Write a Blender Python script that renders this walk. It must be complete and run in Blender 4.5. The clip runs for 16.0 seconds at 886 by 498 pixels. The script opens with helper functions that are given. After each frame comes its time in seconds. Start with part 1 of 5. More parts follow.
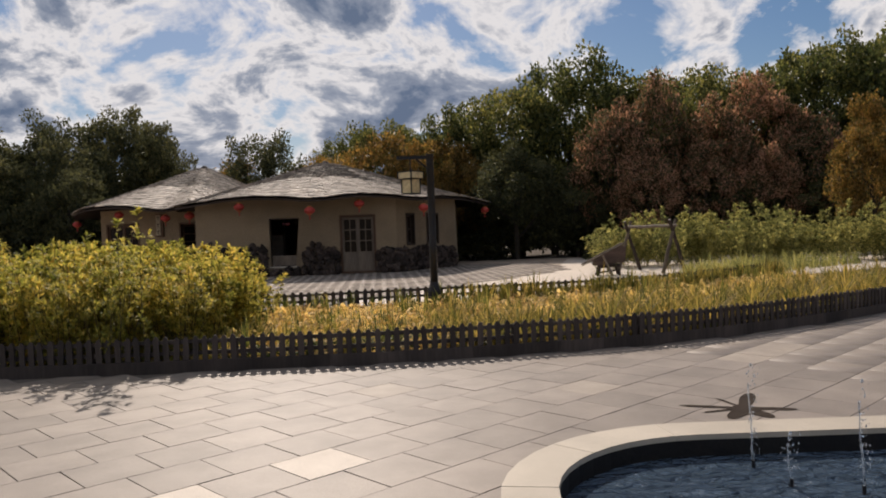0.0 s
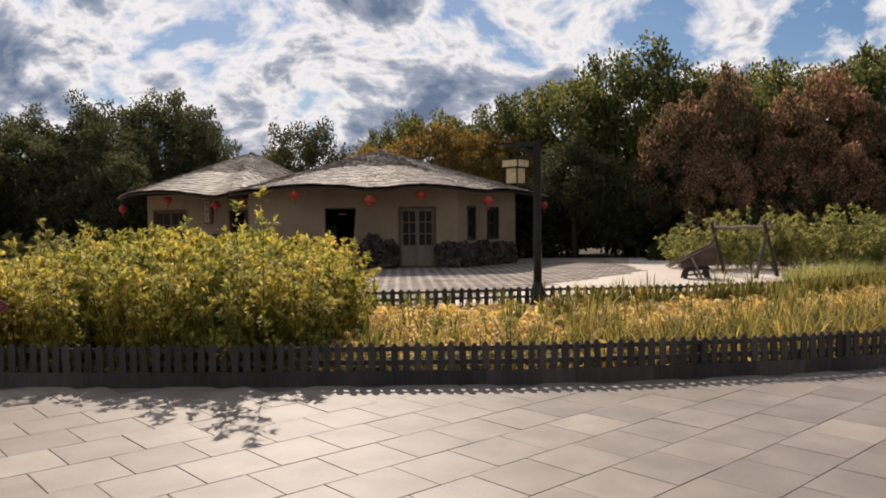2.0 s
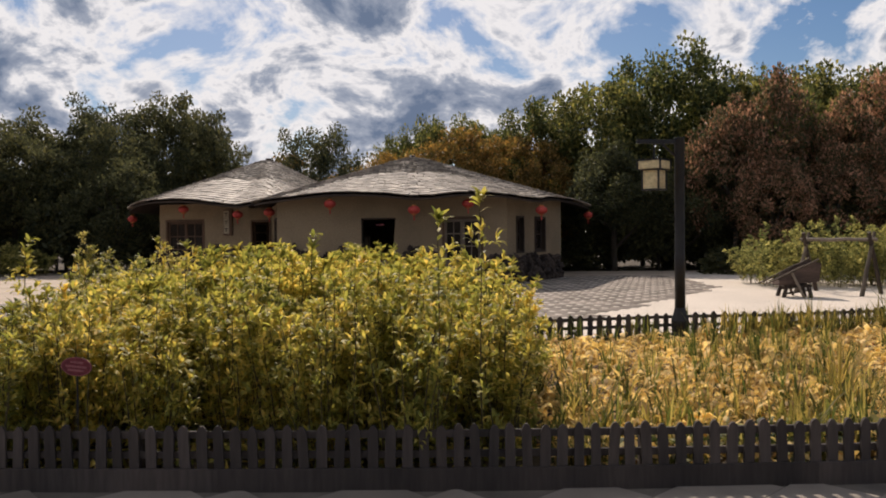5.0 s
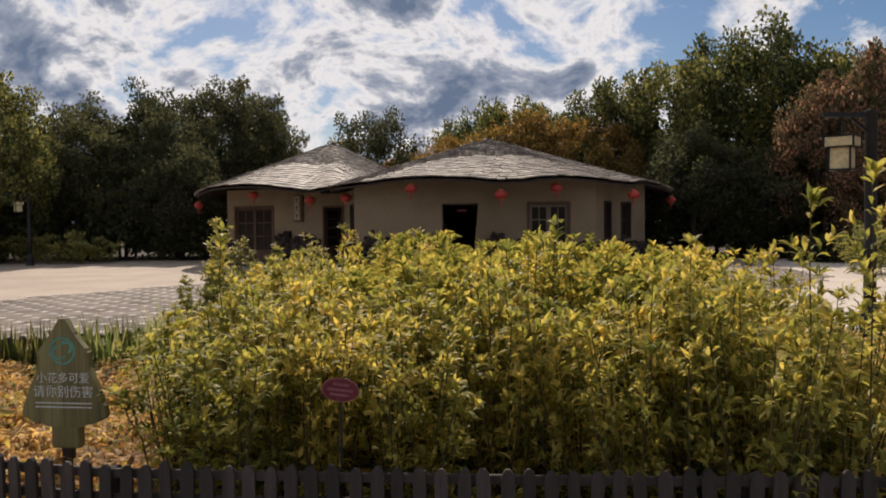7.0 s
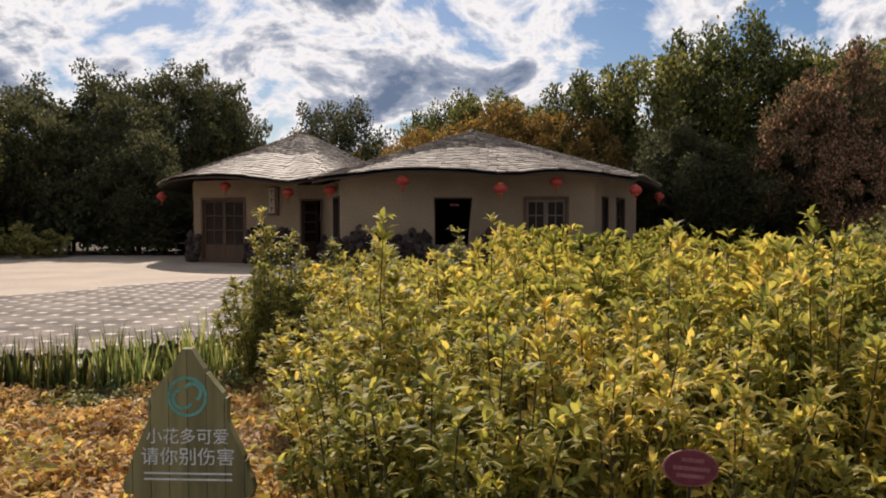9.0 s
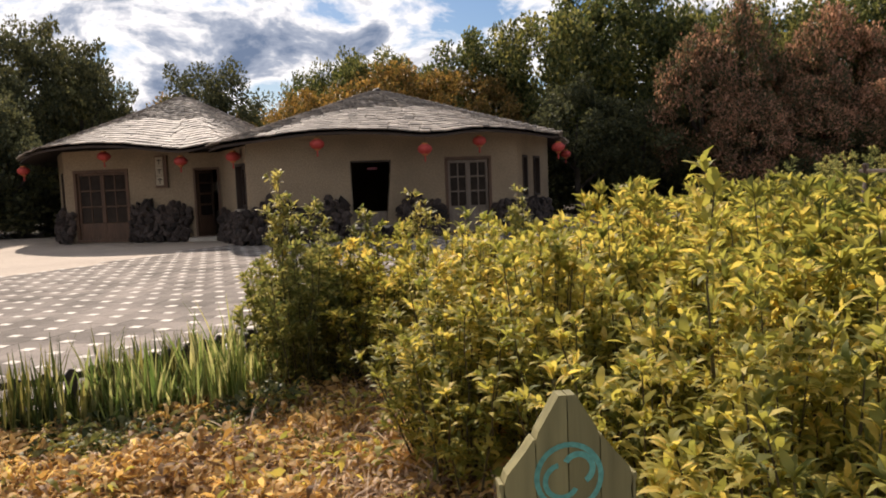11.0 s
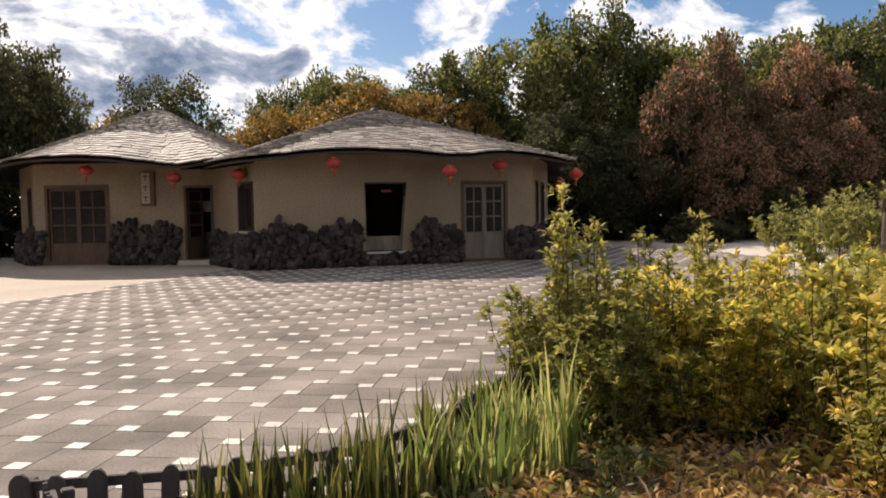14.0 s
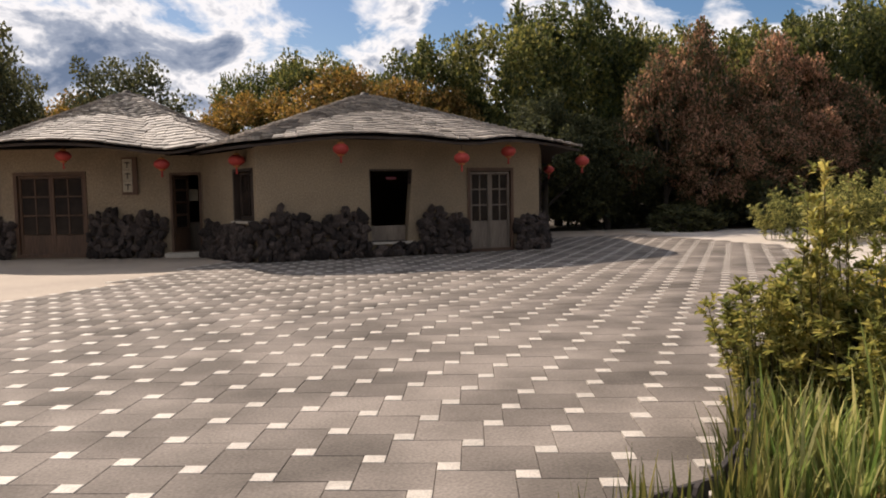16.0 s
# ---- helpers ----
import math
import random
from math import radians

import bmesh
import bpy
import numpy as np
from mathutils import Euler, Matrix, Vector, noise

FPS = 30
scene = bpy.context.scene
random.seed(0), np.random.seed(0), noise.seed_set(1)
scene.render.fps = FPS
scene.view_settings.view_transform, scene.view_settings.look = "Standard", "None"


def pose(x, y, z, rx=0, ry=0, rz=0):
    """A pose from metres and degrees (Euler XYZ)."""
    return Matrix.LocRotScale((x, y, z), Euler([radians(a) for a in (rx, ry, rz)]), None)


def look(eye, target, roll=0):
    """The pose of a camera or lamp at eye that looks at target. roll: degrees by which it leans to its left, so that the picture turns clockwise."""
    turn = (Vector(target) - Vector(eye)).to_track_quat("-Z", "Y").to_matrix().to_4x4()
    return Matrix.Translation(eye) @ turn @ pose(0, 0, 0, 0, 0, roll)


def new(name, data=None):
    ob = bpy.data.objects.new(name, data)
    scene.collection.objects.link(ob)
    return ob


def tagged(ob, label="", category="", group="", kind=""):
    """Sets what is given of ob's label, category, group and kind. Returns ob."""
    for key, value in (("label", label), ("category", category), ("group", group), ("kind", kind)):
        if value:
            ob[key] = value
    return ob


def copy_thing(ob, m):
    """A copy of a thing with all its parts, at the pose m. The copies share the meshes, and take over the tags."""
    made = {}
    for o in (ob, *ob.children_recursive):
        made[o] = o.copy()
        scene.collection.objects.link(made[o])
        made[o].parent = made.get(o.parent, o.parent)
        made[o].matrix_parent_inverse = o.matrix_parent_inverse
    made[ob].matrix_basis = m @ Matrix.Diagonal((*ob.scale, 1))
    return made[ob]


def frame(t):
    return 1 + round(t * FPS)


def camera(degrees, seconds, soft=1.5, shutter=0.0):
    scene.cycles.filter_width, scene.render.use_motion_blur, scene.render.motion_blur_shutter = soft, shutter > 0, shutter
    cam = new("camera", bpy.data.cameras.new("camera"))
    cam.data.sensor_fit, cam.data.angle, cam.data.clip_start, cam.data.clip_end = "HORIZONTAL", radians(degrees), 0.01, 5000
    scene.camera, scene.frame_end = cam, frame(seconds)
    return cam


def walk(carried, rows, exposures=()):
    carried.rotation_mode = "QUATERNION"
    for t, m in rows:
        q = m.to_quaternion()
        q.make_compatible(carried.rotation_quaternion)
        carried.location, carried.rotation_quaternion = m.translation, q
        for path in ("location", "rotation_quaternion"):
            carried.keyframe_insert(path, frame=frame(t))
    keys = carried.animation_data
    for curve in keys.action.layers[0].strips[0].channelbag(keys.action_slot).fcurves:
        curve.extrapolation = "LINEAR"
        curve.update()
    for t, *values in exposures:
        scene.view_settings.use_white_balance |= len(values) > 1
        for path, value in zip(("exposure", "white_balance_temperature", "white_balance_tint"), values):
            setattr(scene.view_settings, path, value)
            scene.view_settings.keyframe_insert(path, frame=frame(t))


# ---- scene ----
cam = camera(60.8, 16.0, soft=1.9)

PATH = [
    (0, (0.218, 0.486, 1.585), (0.215, 2.485, 1.54), -2.1),
    (0.5, (-0.226, 0.912, 1.607), (-0.283, 2.91, 1.537), -1.5),
    (1, (-0.643, 1.272, 1.601), (-0.718, 3.268, 1.505), -1.0),
    (1.5, (-1.016, 1.659, 1.601), (-1.103, 3.655, 1.524), -1.4),
    (2, (-1.417, 1.999, 1.607), (-1.478, 3.998, 1.549), -0.5),
    (2.5, (-1.807, 2.382, 1.574), (-1.853, 4.379, 1.487), -0.9),
    (3, (-2.215, 2.72, 1.615), (-2.299, 4.716, 1.531), -1.7),
    (5.5, (-4.108, 4.851, 1.709), (-4.127, 6.851, 1.688), -0.4),
    (6, (-4.565, 5.084, 1.717), (-4.651, 7.082, 1.702), -0.9),
    (6.5, (-5.063, 5.373, 1.733), (-5.208, 7.367, 1.713), -0.1),
    (7, (-5.532, 5.663, 1.733), (-5.643, 7.659, 1.664), -0.6),
    (7.5, (-5.935, 6.047, 1.742), (-6.049, 8.043, 1.689), -1.2),
    (8, (-6.381, 6.41, 1.715), (-6.466, 8.408, 1.661), -0.8),
    (10.5, (-8.545, 8.305, 1.696), (-8.237, 10.275, 1.538), -1.6),
    (11, (-9.004, 8.711, 1.678), (-8.601, 10.662, 1.5), -2.2),
    (11.5, (-9.511, 8.953, 1.692), (-9.021, 10.884, 1.516), -0.7),
    (12, (-9.902, 9.165, 1.668), (-9.389, 11.089, 1.484), -1.3),
    (12.5, (-10.311, 9.538, 1.69), (-9.792, 11.467, 1.58), -1.9),
    (13, (-10.692, 9.867, 1.699), (-10.126, 11.783, 1.592), -2.0),
    (13.5, (-11.133, 10.217, 1.69), (-10.494, 12.108, 1.568), -1.4),
    (14, (-11.58, 10.496, 1.68), (-10.964, 12.396, 1.567), -0.9),
    (14.5, (-11.945, 10.88, 1.645), (-11.37, 12.793, 1.547), -3.5),
    (15, (-12.344, 11.229, 1.672), (-11.757, 13.139, 1.597), -3.2),
    (15.5, (-12.712, 11.54, 1.664), (-12.062, 13.429, 1.563), -1.6),
    (16, (-13.13, 11.952, 1.647), (-12.363, 13.794, 1.506), -1.0),
]
walk(cam, [(t, look(eye, target, roll)) for t, eye, target, roll in PATH],
     [(0, 0.15), (1.5, 0.36), (3, 0.39), (5.5, 0.32), (6.5, 0.3), (7, 0.25), (7.5, 0.63), (8, 0.44), (10.5, 0.54), (11, 0.7), (11.5, 0.75), (12, 0.8), (12.5, 0.82), (13, 0.72), (13.5, 0.68), (14, 0.74), (14.5, 0.65), (16, 0.54)])

# ---- light ----
SUN_ELEV, SUN_AZ = radians(41.5), math.atan2(-0.49, 2.16)
sun_dir = Vector((math.sin(SUN_AZ) * math.cos(SUN_ELEV), math.cos(SUN_AZ) * math.cos(SUN_ELEV), math.sin(SUN_ELEV)))
sun = new("sun", bpy.data.lights.new("sun", "SUN"))
sun.data.energy, sun.data.angle, sun.data.color = 3.7, radians(0.55), (1.0, 0.89, 0.74)
sun.matrix_world = look(sun_dir * 60, (0, 0, 0))
scene.view_settings.exposure = 0.0
scene.view_settings.use_white_balance = True
scene.view_settings.white_balance_temperature, scene.view_settings.white_balance_tint = 6500, 15.5

world = bpy.data.worlds.new("sky")
scene.world = world
world.use_nodes = True


def build_sky(w):
    nt = w.node_tree
    nt.nodes.clear()
    N = lambda k: nt.nodes.new(k)
    L = nt.links.new
    out, bg = N("ShaderNodeOutputWorld"), N("ShaderNodeBackground")
    sky = N("ShaderNodeTexSky")
    sky.sky_type, sky.sun_disc = "NISHITA", False
    sky.sun_elevation, sky.sun_rotation = SUN_ELEV, SUN_AZ
    sky.air_density, sky.dust_density, sky.ozone_density = 1.0, 0.6, 1.5
    bg.inputs["Strength"].default_value = 0.1
    tc, sep = N("ShaderNodeTexCoord"), N("ShaderNodeSeparateXYZ")
    L(tc.outputs["Generated"], sep.inputs[0])
    top = N("ShaderNodeMath"); top.operation = "MAXIMUM"; top.inputs[1].default_value = 0.0
    L(sep.outputs["Z"], top.inputs[0])
    add = N("ShaderNodeMath"); add.operation = "ADD"; add.inputs[1].default_value = 0.48
    L(top.outputs[0], add.inputs[0])
    dx, dy = N("ShaderNodeMath"), N("ShaderNodeMath")
    for d, s in ((dx, "X"), (dy, "Y")):
        d.operation = "DIVIDE"
        L(sep.outputs[s], d.inputs[0]); L(add.outputs[0], d.inputs[1])
    com = N("ShaderNodeCombineXYZ")
    L(dx.outputs[0], com.inputs[0]); L(dy.outputs[0], com.inputs[1])
    com.inputs[2].default_value = 3.7
    noi = N("ShaderNodeTexNoise")
    noi.inputs["Scale"].default_value, noi.inputs["Detail"].default_value = 4.3, 12.0
    noi.inputs["Roughness"].default_value, noi.inputs["Distortion"].default_value = 0.6, 0.35
    L(com.outputs[0], noi.inputs["Vector"])
    # fewer clouds towards the east side
    clear = N("ShaderNodeMapRange")
    clear.inputs[1].default_value, clear.inputs[2].default_value = -0.1, 0.75
    clear.inputs[3].default_value, clear.inputs[4].default_value = 0.03, -0.085
    L(sep.outputs["X"], clear.inputs[0])
    dens = N("ShaderNodeMath"); dens.operation = "ADD"
    L(noi.outputs["Fac"], dens.inputs[0]); L(clear.outputs[0], dens.inputs[1])
    cover = N("ShaderNodeValToRGB")
    cover.color_ramp.elements[0].position, cover.color_ramp.elements[1].position = 0.42, 0.495
    L(dens.outputs[0], cover.inputs[0])
    thick = N("ShaderNodeValToRGB")
    e = thick.color_ramp.elements
    e[0].position, e[0].color = 0.51, (6.7, 6.65, 6.5, 1)
    e[1].position, e[1].color = 0.645, (1.1, 1.5, 2.2, 1)
    m = e.new(0.565); m.color = (2.75, 3.1, 3.65, 1)
    L(dens.outputs[0], thick.inputs[0])
    mix = N("ShaderNodeMix"); mix.data_type = "RGBA"
    deep = N("ShaderNodeHueSaturation")
    deep.inputs["Saturation"].default_value, deep.inputs["Value"].default_value = 1.3, 0.52
    L(sky.outputs[0], deep.inputs["Color"])
    L(cover.outputs["Color"], mix.inputs[0]); L(deep.outputs[0], mix.inputs[6]); L(thick.outputs["Color"], mix.inputs[7])
    L(mix.outputs[2], bg.inputs["Color"]); L(bg.outputs[0], out.inputs["Surface"])


build_sky(world)


# ---- materials ----
def material(name, base, second=None, rough=0.8, metal=0.0, scale=4.0, grain=60.0, bump=0.2, vary=0.0, island=False,
             stretch=(1, 1, 1), spec=0.3, depth=0.01, run=False):
    """A surface of two base colours mixed by coarse noise, darkened and lightened by fine grain, with relief. run: the noise runs on from piece to piece."""
    m = bpy.data.materials.new(name)
    m.use_nodes = True
    nt = m.node_tree
    N, L = nt.nodes.new, nt.links.new
    b = nt.nodes["Principled BSDF"]
    b.inputs["Roughness"].default_value, b.inputs["Metallic"].default_value = rough, metal
    b.inputs["Specular IOR Level"].default_value = spec
    second = second or tuple(c * 0.7 for c in base)
    tc, mp = N("ShaderNodeTexCoord"), N("ShaderNodeMapping")
    mp.inputs["Scale"].default_value = stretch
    place = N("ShaderNodeNewGeometry").outputs["Position"] if run else tc.outputs["Object"]
    L(place, mp.inputs["Vector"])
    n1, n2 = N("ShaderNodeTexNoise"), N("ShaderNodeTexNoise")
    n1.inputs["Scale"].default_value, n1.inputs["Detail"].default_value = scale, 5
    n2.inputs["Scale"].default_value, n2.inputs["Detail"].default_value = grain, 4
    L(mp.outputs[0], n1.inputs["Vector"]); L(mp.outputs[0], n2.inputs["Vector"])
    ramp = N("ShaderNodeValToRGB")
    e = ramp.color_ramp.elements
    e[0].position, e[0].color = 0.36, (*base, 1)
    e[1].position, e[1].color = 0.66, (*second, 1)
    L(n1.outputs["Fac"], ramp.inputs[0])
    hsv = N("ShaderNodeHueSaturation")
    L(ramp.outputs["Color"], hsv.inputs["Color"])
    fine = N("ShaderNodeMapRange")
    fine.inputs[1].default_value, fine.inputs[2].default_value = 0.3, 0.7
    fine.inputs[3].default_value, fine.inputs[4].default_value = 0.78, 1.2
    L(n2.outputs["Fac"], fine.inputs[0])
    value = fine.outputs[0]
    if vary:
        if island:
            g = N("ShaderNodeNewGeometry"); rnd = g.outputs["Random Per Island"]
        else:
            g = N("ShaderNodeObjectInfo"); rnd = g.outputs["Random"]
        vr = N("ShaderNodeMapRange")
        vr.inputs[3].default_value, vr.inputs[4].default_value = 1 - vary, 1 + vary
        L(rnd, vr.inputs[0])
        mul = N("ShaderNodeMath"); mul.operation = "MULTIPLY"
        L(value, mul.inputs[0]); L(vr.outputs[0], mul.inputs[1])
        value = mul.outputs[0]
    L(value, hsv.inputs["Value"])
    L(hsv.outputs[0], b.inputs["Base Color"])
    if bump:
        bp = N("ShaderNodeBump")
        bp.inputs["Strength"].default_value, bp.inputs["Distance"].default_value = bump, depth
        L(n2.outputs["Fac"], bp.inputs["Height"]); L(bp.outputs[0], b.inputs["Normal"])
    return m


def leaf_material(name, dark, mid, bright, through_light=0.4, patch=0.8, rough=0.6, gloss=0.15, spread=0.62):
    """Leaves: each leaf takes its own tint, patches of the plant lean to one tint, and light comes through the blade."""
    m = bpy.data.materials.new(name)
    m.use_nodes = True
    nt = m.node_tree
    N, L = nt.nodes.new, nt.links.new
    b, out = nt.nodes["Principled BSDF"], nt.nodes["Material Output"]
    g, tc, noi = N("ShaderNodeNewGeometry"), N("ShaderNodeTexCoord"), N("ShaderNodeTexNoise")
    noi.inputs["Scale"].default_value, noi.inputs["Detail"].default_value = patch, 2
    L(tc.outputs["Object"], noi.inputs["Vector"])
    a = N("ShaderNodeMath"); a.operation = "MULTIPLY_ADD"
    a.inputs[1].default_value, a.inputs[2].default_value = spread, 0.2 - spread / 2
    L(g.outputs["Random Per Island"], a.inputs[0])
    s = N("ShaderNodeMath"); s.operation = "MULTIPLY_ADD"
    s.inputs[1].default_value = 0.6
    L(noi.outputs["Fac"], s.inputs[0]); L(a.outputs[0], s.inputs[2])
    info = N("ShaderNodeObjectInfo")
    o = N("ShaderNodeMath"); o.operation = "MULTIPLY_ADD"
    o.inputs[1].default_value = 0.22
    L(info.outputs["Random"], o.inputs[0]); L(s.outputs[0], o.inputs[2])
    ramp = N("ShaderNodeValToRGB")
    e = ramp.color_ramp.elements
    e[0].position, e[0].color = 0.3, (*dark, 1)
    e[1].position, e[1].color = 0.95, (*bright, 1)
    k = e.new(0.62); k.color = (*mid, 1)
    L(o.outputs[0], ramp.inputs[0])
    L(ramp.outputs[0], b.inputs["Base Color"])
    b.inputs["Roughness"].default_value, b.inputs["Specular IOR Level"].default_value = rough, gloss
    tr = N("ShaderNodeBsdfTranslucent")
    hs = N("ShaderNodeHueSaturation")
    hs.inputs["Value"].default_value, hs.inputs["Saturation"].default_value = 1.5, 1.1
    L(ramp.outputs[0], hs.inputs["Color"]); L(hs.outputs[0], tr.inputs["Color"])
    mx = N("ShaderNodeMixShader")
    mx.inputs[0].default_value = through_light
    L(b.outputs[0], mx.inputs[1]); L(tr.outputs[0], mx.inputs[2]); L(mx.outputs[0], out.inputs["Surface"])
    return m


SLAB = material("beige_granite_slab", (0.272, 0.23, 0.194), (0.208, 0.176, 0.148), 0.5, scale=2.2, grain=140, bump=0.12, vary=0.12, spec=0.36, run=True)
LIGHT_SLAB = material("pale_granite_slab", (0.6, 0.53, 0.45), (0.53, 0.465, 0.395), 0.6, scale=2.6, grain=140, bump=0.12, vary=0.06, run=True)
CREAM_SLAB = material("cream_granite_slab", (0.37, 0.315, 0.26), (0.3, 0.255, 0.21), 0.55, scale=2.6, grain=140, bump=0.12, vary=0.06, run=True)
SLAB_J = material("beige_granite_slab_far", (0.272, 0.23, 0.194), (0.208, 0.176, 0.148), 0.5, scale=2.2, grain=140, bump=0.12, vary=0.06, island=True, spec=0.36, run=True)
COURT = material("grey_court_slab", (0.275, 0.234, 0.2), (0.15, 0.128, 0.108), 0.75, scale=1.0, grain=45, bump=0.2, vary=0.2, spec=0.06, run=True)
COURT_J = material("grey_court_slab_far", (0.275, 0.234, 0.2), (0.15, 0.128, 0.108), 0.75, scale=1.0, grain=45, bump=0.2, vary=0.2, island=True, spec=0.06, run=True)
SETT = material("white_sett", (0.62, 0.55, 0.47), (0.5, 0.44, 0.37), 0.6, scale=6, grain=90, bump=0.12, vary=0.1, run=True)
GROUT = material("sandy_joint_filling", (0.17, 0.145, 0.12), (0.11, 0.095, 0.08), 0.95, scale=3, grain=80)
PALE = material("pale_washed_paving", (0.44, 0.355, 0.275), (0.36, 0.29, 0.225), 0.8, scale=0.5, grain=60, bump=0.12)
BRIGHT_PAVING = material("bright_pale_paving", (0.62, 0.54, 0.455), (0.54, 0.47, 0.395), 0.75, scale=0.6, grain=60, bump=0.1)
SOIL = material("dark_garden_soil", (0.06, 0.046, 0.034), (0.11, 0.085, 0.06), 0.95, scale=1.5, grain=40, bump=0.6, depth=0.03)
COPING = material("cream_coping_stone", (0.52, 0.46, 0.375), (0.43, 0.38, 0.31), 0.6, scale=2, grain=320, bump=0.05, vary=0.06)
POOL = material("black_pool_lining", (0.008, 0.008, 0.01), (0.016, 0.015, 0.015), 0.6, scale=6, grain=50)
FENCE = material("grey_brown_fence_wood", (0.076, 0.06, 0.053), (0.044, 0.036, 0.033), 0.8, scale=3, grain=30, stretch=(1, 1, 0.12), bump=0.35, vary=0.3, run=True)
PLASTER = material("ochre_clay_plaster", (0.285, 0.216, 0.139), (0.225, 0.17, 0.11), 0.9, scale=0.8, grain=25, bump=0.3, depth=0.02)
RUBBLE = material("dark_rubble_stone", (0.082, 0.06, 0.049), (0.03, 0.023, 0.02), 0.85, scale=3, grain=14, bump=0.8, vary=0.65, depth=0.03)
SHINGLE = material("weathered_wood_shingle", (0.36, 0.305, 0.25), (0.2, 0.168, 0.138), 0.7, scale=2, grain=24, bump=0.4, vary=0.42, run=True)
SHINGLE_J = material("weathered_wood_shingle_far", (0.36, 0.305, 0.25), (0.2, 0.168, 0.138), 0.7, scale=2, grain=24, bump=0.4, vary=0.42, island=True, run=True)
DARKWOOD = material("dark_stained_wood", (0.055, 0.038, 0.028), (0.032, 0.023, 0.018), 0.7, scale=3, grain=30, stretch=(1, 1, 0.15))
FRAMEWOOD = material("brown_door_wood", (0.13, 0.074, 0.045), (0.085, 0.05, 0.032), 0.65, scale=2.5, grain=28, stretch=(1, 1, 0.12), bump=0.25)
GREYWOOD = material("silvered_log_wood", (0.13, 0.1, 0.07), (0.08, 0.06, 0.043), 0.8, scale=3, grain=26, stretch=(1, 1, 0.2), bump=0.4)
CARTWOOD = material("aged_brown_cart_wood", (0.1, 0.066, 0.052), (0.06, 0.041, 0.033), 0.8, scale=3, grain=26, stretch=(0.2, 1, 1), bump=0.4, vary=0.2)
PALEWOOD = material("faded_door_wood", (0.21, 0.165, 0.125), (0.145, 0.115, 0.088), 0.7, scale=2.5, grain=28, stretch=(1, 1, 0.12), bump=0.25)
TAN = material("tan_board_panel", (0.42, 0.36, 0.26), (0.33, 0.28, 0.2), 0.7, scale=4, grain=40)
INSIDE = material("dim_interior", (0.2, 0.17, 0.145), (0.26, 0.22, 0.185), 0.9)
GLASS = material("dark_window_glass", (0.02, 0.015, 0.012), (0.034, 0.025, 0.02), 0.12, scale=1, grain=4, bump=0.0, spec=0.12)
RED = material("red_lantern_silk", (0.44, 0.06, 0.045), (0.36, 0.045, 0.036), 0.55, scale=5, grain=40, bump=0.1)
GOLD = material("yellow_lantern_fringe", (0.5, 0.2, 0.06), (0.4, 0.14, 0.04), 0.5, scale=5, grain=60)
IRON = material("black_painted_iron", (0.018, 0.017, 0.019), (0.028, 0.026, 0.027), 0.45, scale=5, grain=50, bump=0.1)
LAMPGLASS = material("cream_lamp_glass", (0.72, 0.6, 0.36), (0.66, 0.53, 0.3), 0.35, scale=3, grain=20, bump=0.02)
SIGNWOOD = material("weathered_sign_board", (0.26, 0.225, 0.1), (0.17, 0.155, 0.068), 0.75, scale=4, grain=22, stretch=(1, 1, 0.1), bump=0.3, vary=0.14)
TEAL = material("turquoise_sign_paint", (0.13, 0.36, 0.29), (0.1, 0.28, 0.22), 0.6, scale=8, grain=60)
WHITEPAINT = material("white_sign_paint", (0.74, 0.74, 0.7), (0.6, 0.6, 0.56), 0.6, scale=8, grain=60)
TAGRED = material("dull_red_plate", (0.17, 0.03, 0.038), (0.12, 0.022, 0.03), 0.5, scale=6, grain=50)
PINK = material("pale_pink_print", (0.3, 0.11, 0.12), (0.24, 0.085, 0.095), 0.6)
BARK = material("dark_bark", (0.07, 0.055, 0.042), (0.04, 0.033, 0.026), 0.9, scale=3, grain=18, stretch=(1, 1, 0.25), bump=0.6, depth=0.03)
STEM = material("green_brown_stem", (0.1, 0.085, 0.035), (0.07, 0.05, 0.025), 0.8, scale=6, grain=40)
DARK_PATCH = material("dark_patch_granite", (0.05, 0.038, 0.03), (0.034, 0.026, 0.021), 0.85, scale=3, grain=120, bump=0.06, spec=0.05)

LEAF_SHRUB = leaf_material("yellow_green_shrub_leaf", (0.125, 0.14, 0.037), (0.38, 0.348, 0.088), (0.8, 0.6, 0.178), 0.49, 1.9, 0.55, 0.16, 0.5)
LEAF_CORNER = leaf_material("dull_olive_shrub_leaf", (0.095, 0.115, 0.038), (0.245, 0.232, 0.07), (0.5, 0.41, 0.145), 0.5, 1.9, 0.5, 0.2, 0.5)
LEAF_OAK = leaf_material("deep_green_tree_leaf", (0.045, 0.058, 0.022), (0.105, 0.115, 0.04), (0.28, 0.25, 0.08), 0.42, 0.5, 0.5, 0.25, 0.7)
LEAF_DARK = leaf_material("blackish_green_tree_leaf", (0.05, 0.056, 0.032), (0.092, 0.095, 0.046), (0.175, 0.158, 0.066), 0.38, 0.35)
LEAF_AMBER = leaf_material("amber_tree_leaf", (0.11, 0.09, 0.03), (0.22, 0.14, 0.045), (0.4, 0.24, 0.08), 0.4, 0.6, 0.5, 0.25, 0.8)
LEAF_RUST = leaf_material("rust_red_tree_leaf", (0.07, 0.08, 0.038), (0.2, 0.12, 0.07), (0.5, 0.28, 0.18), 0.42, 0.9, 0.5, 0.25, 0.9)
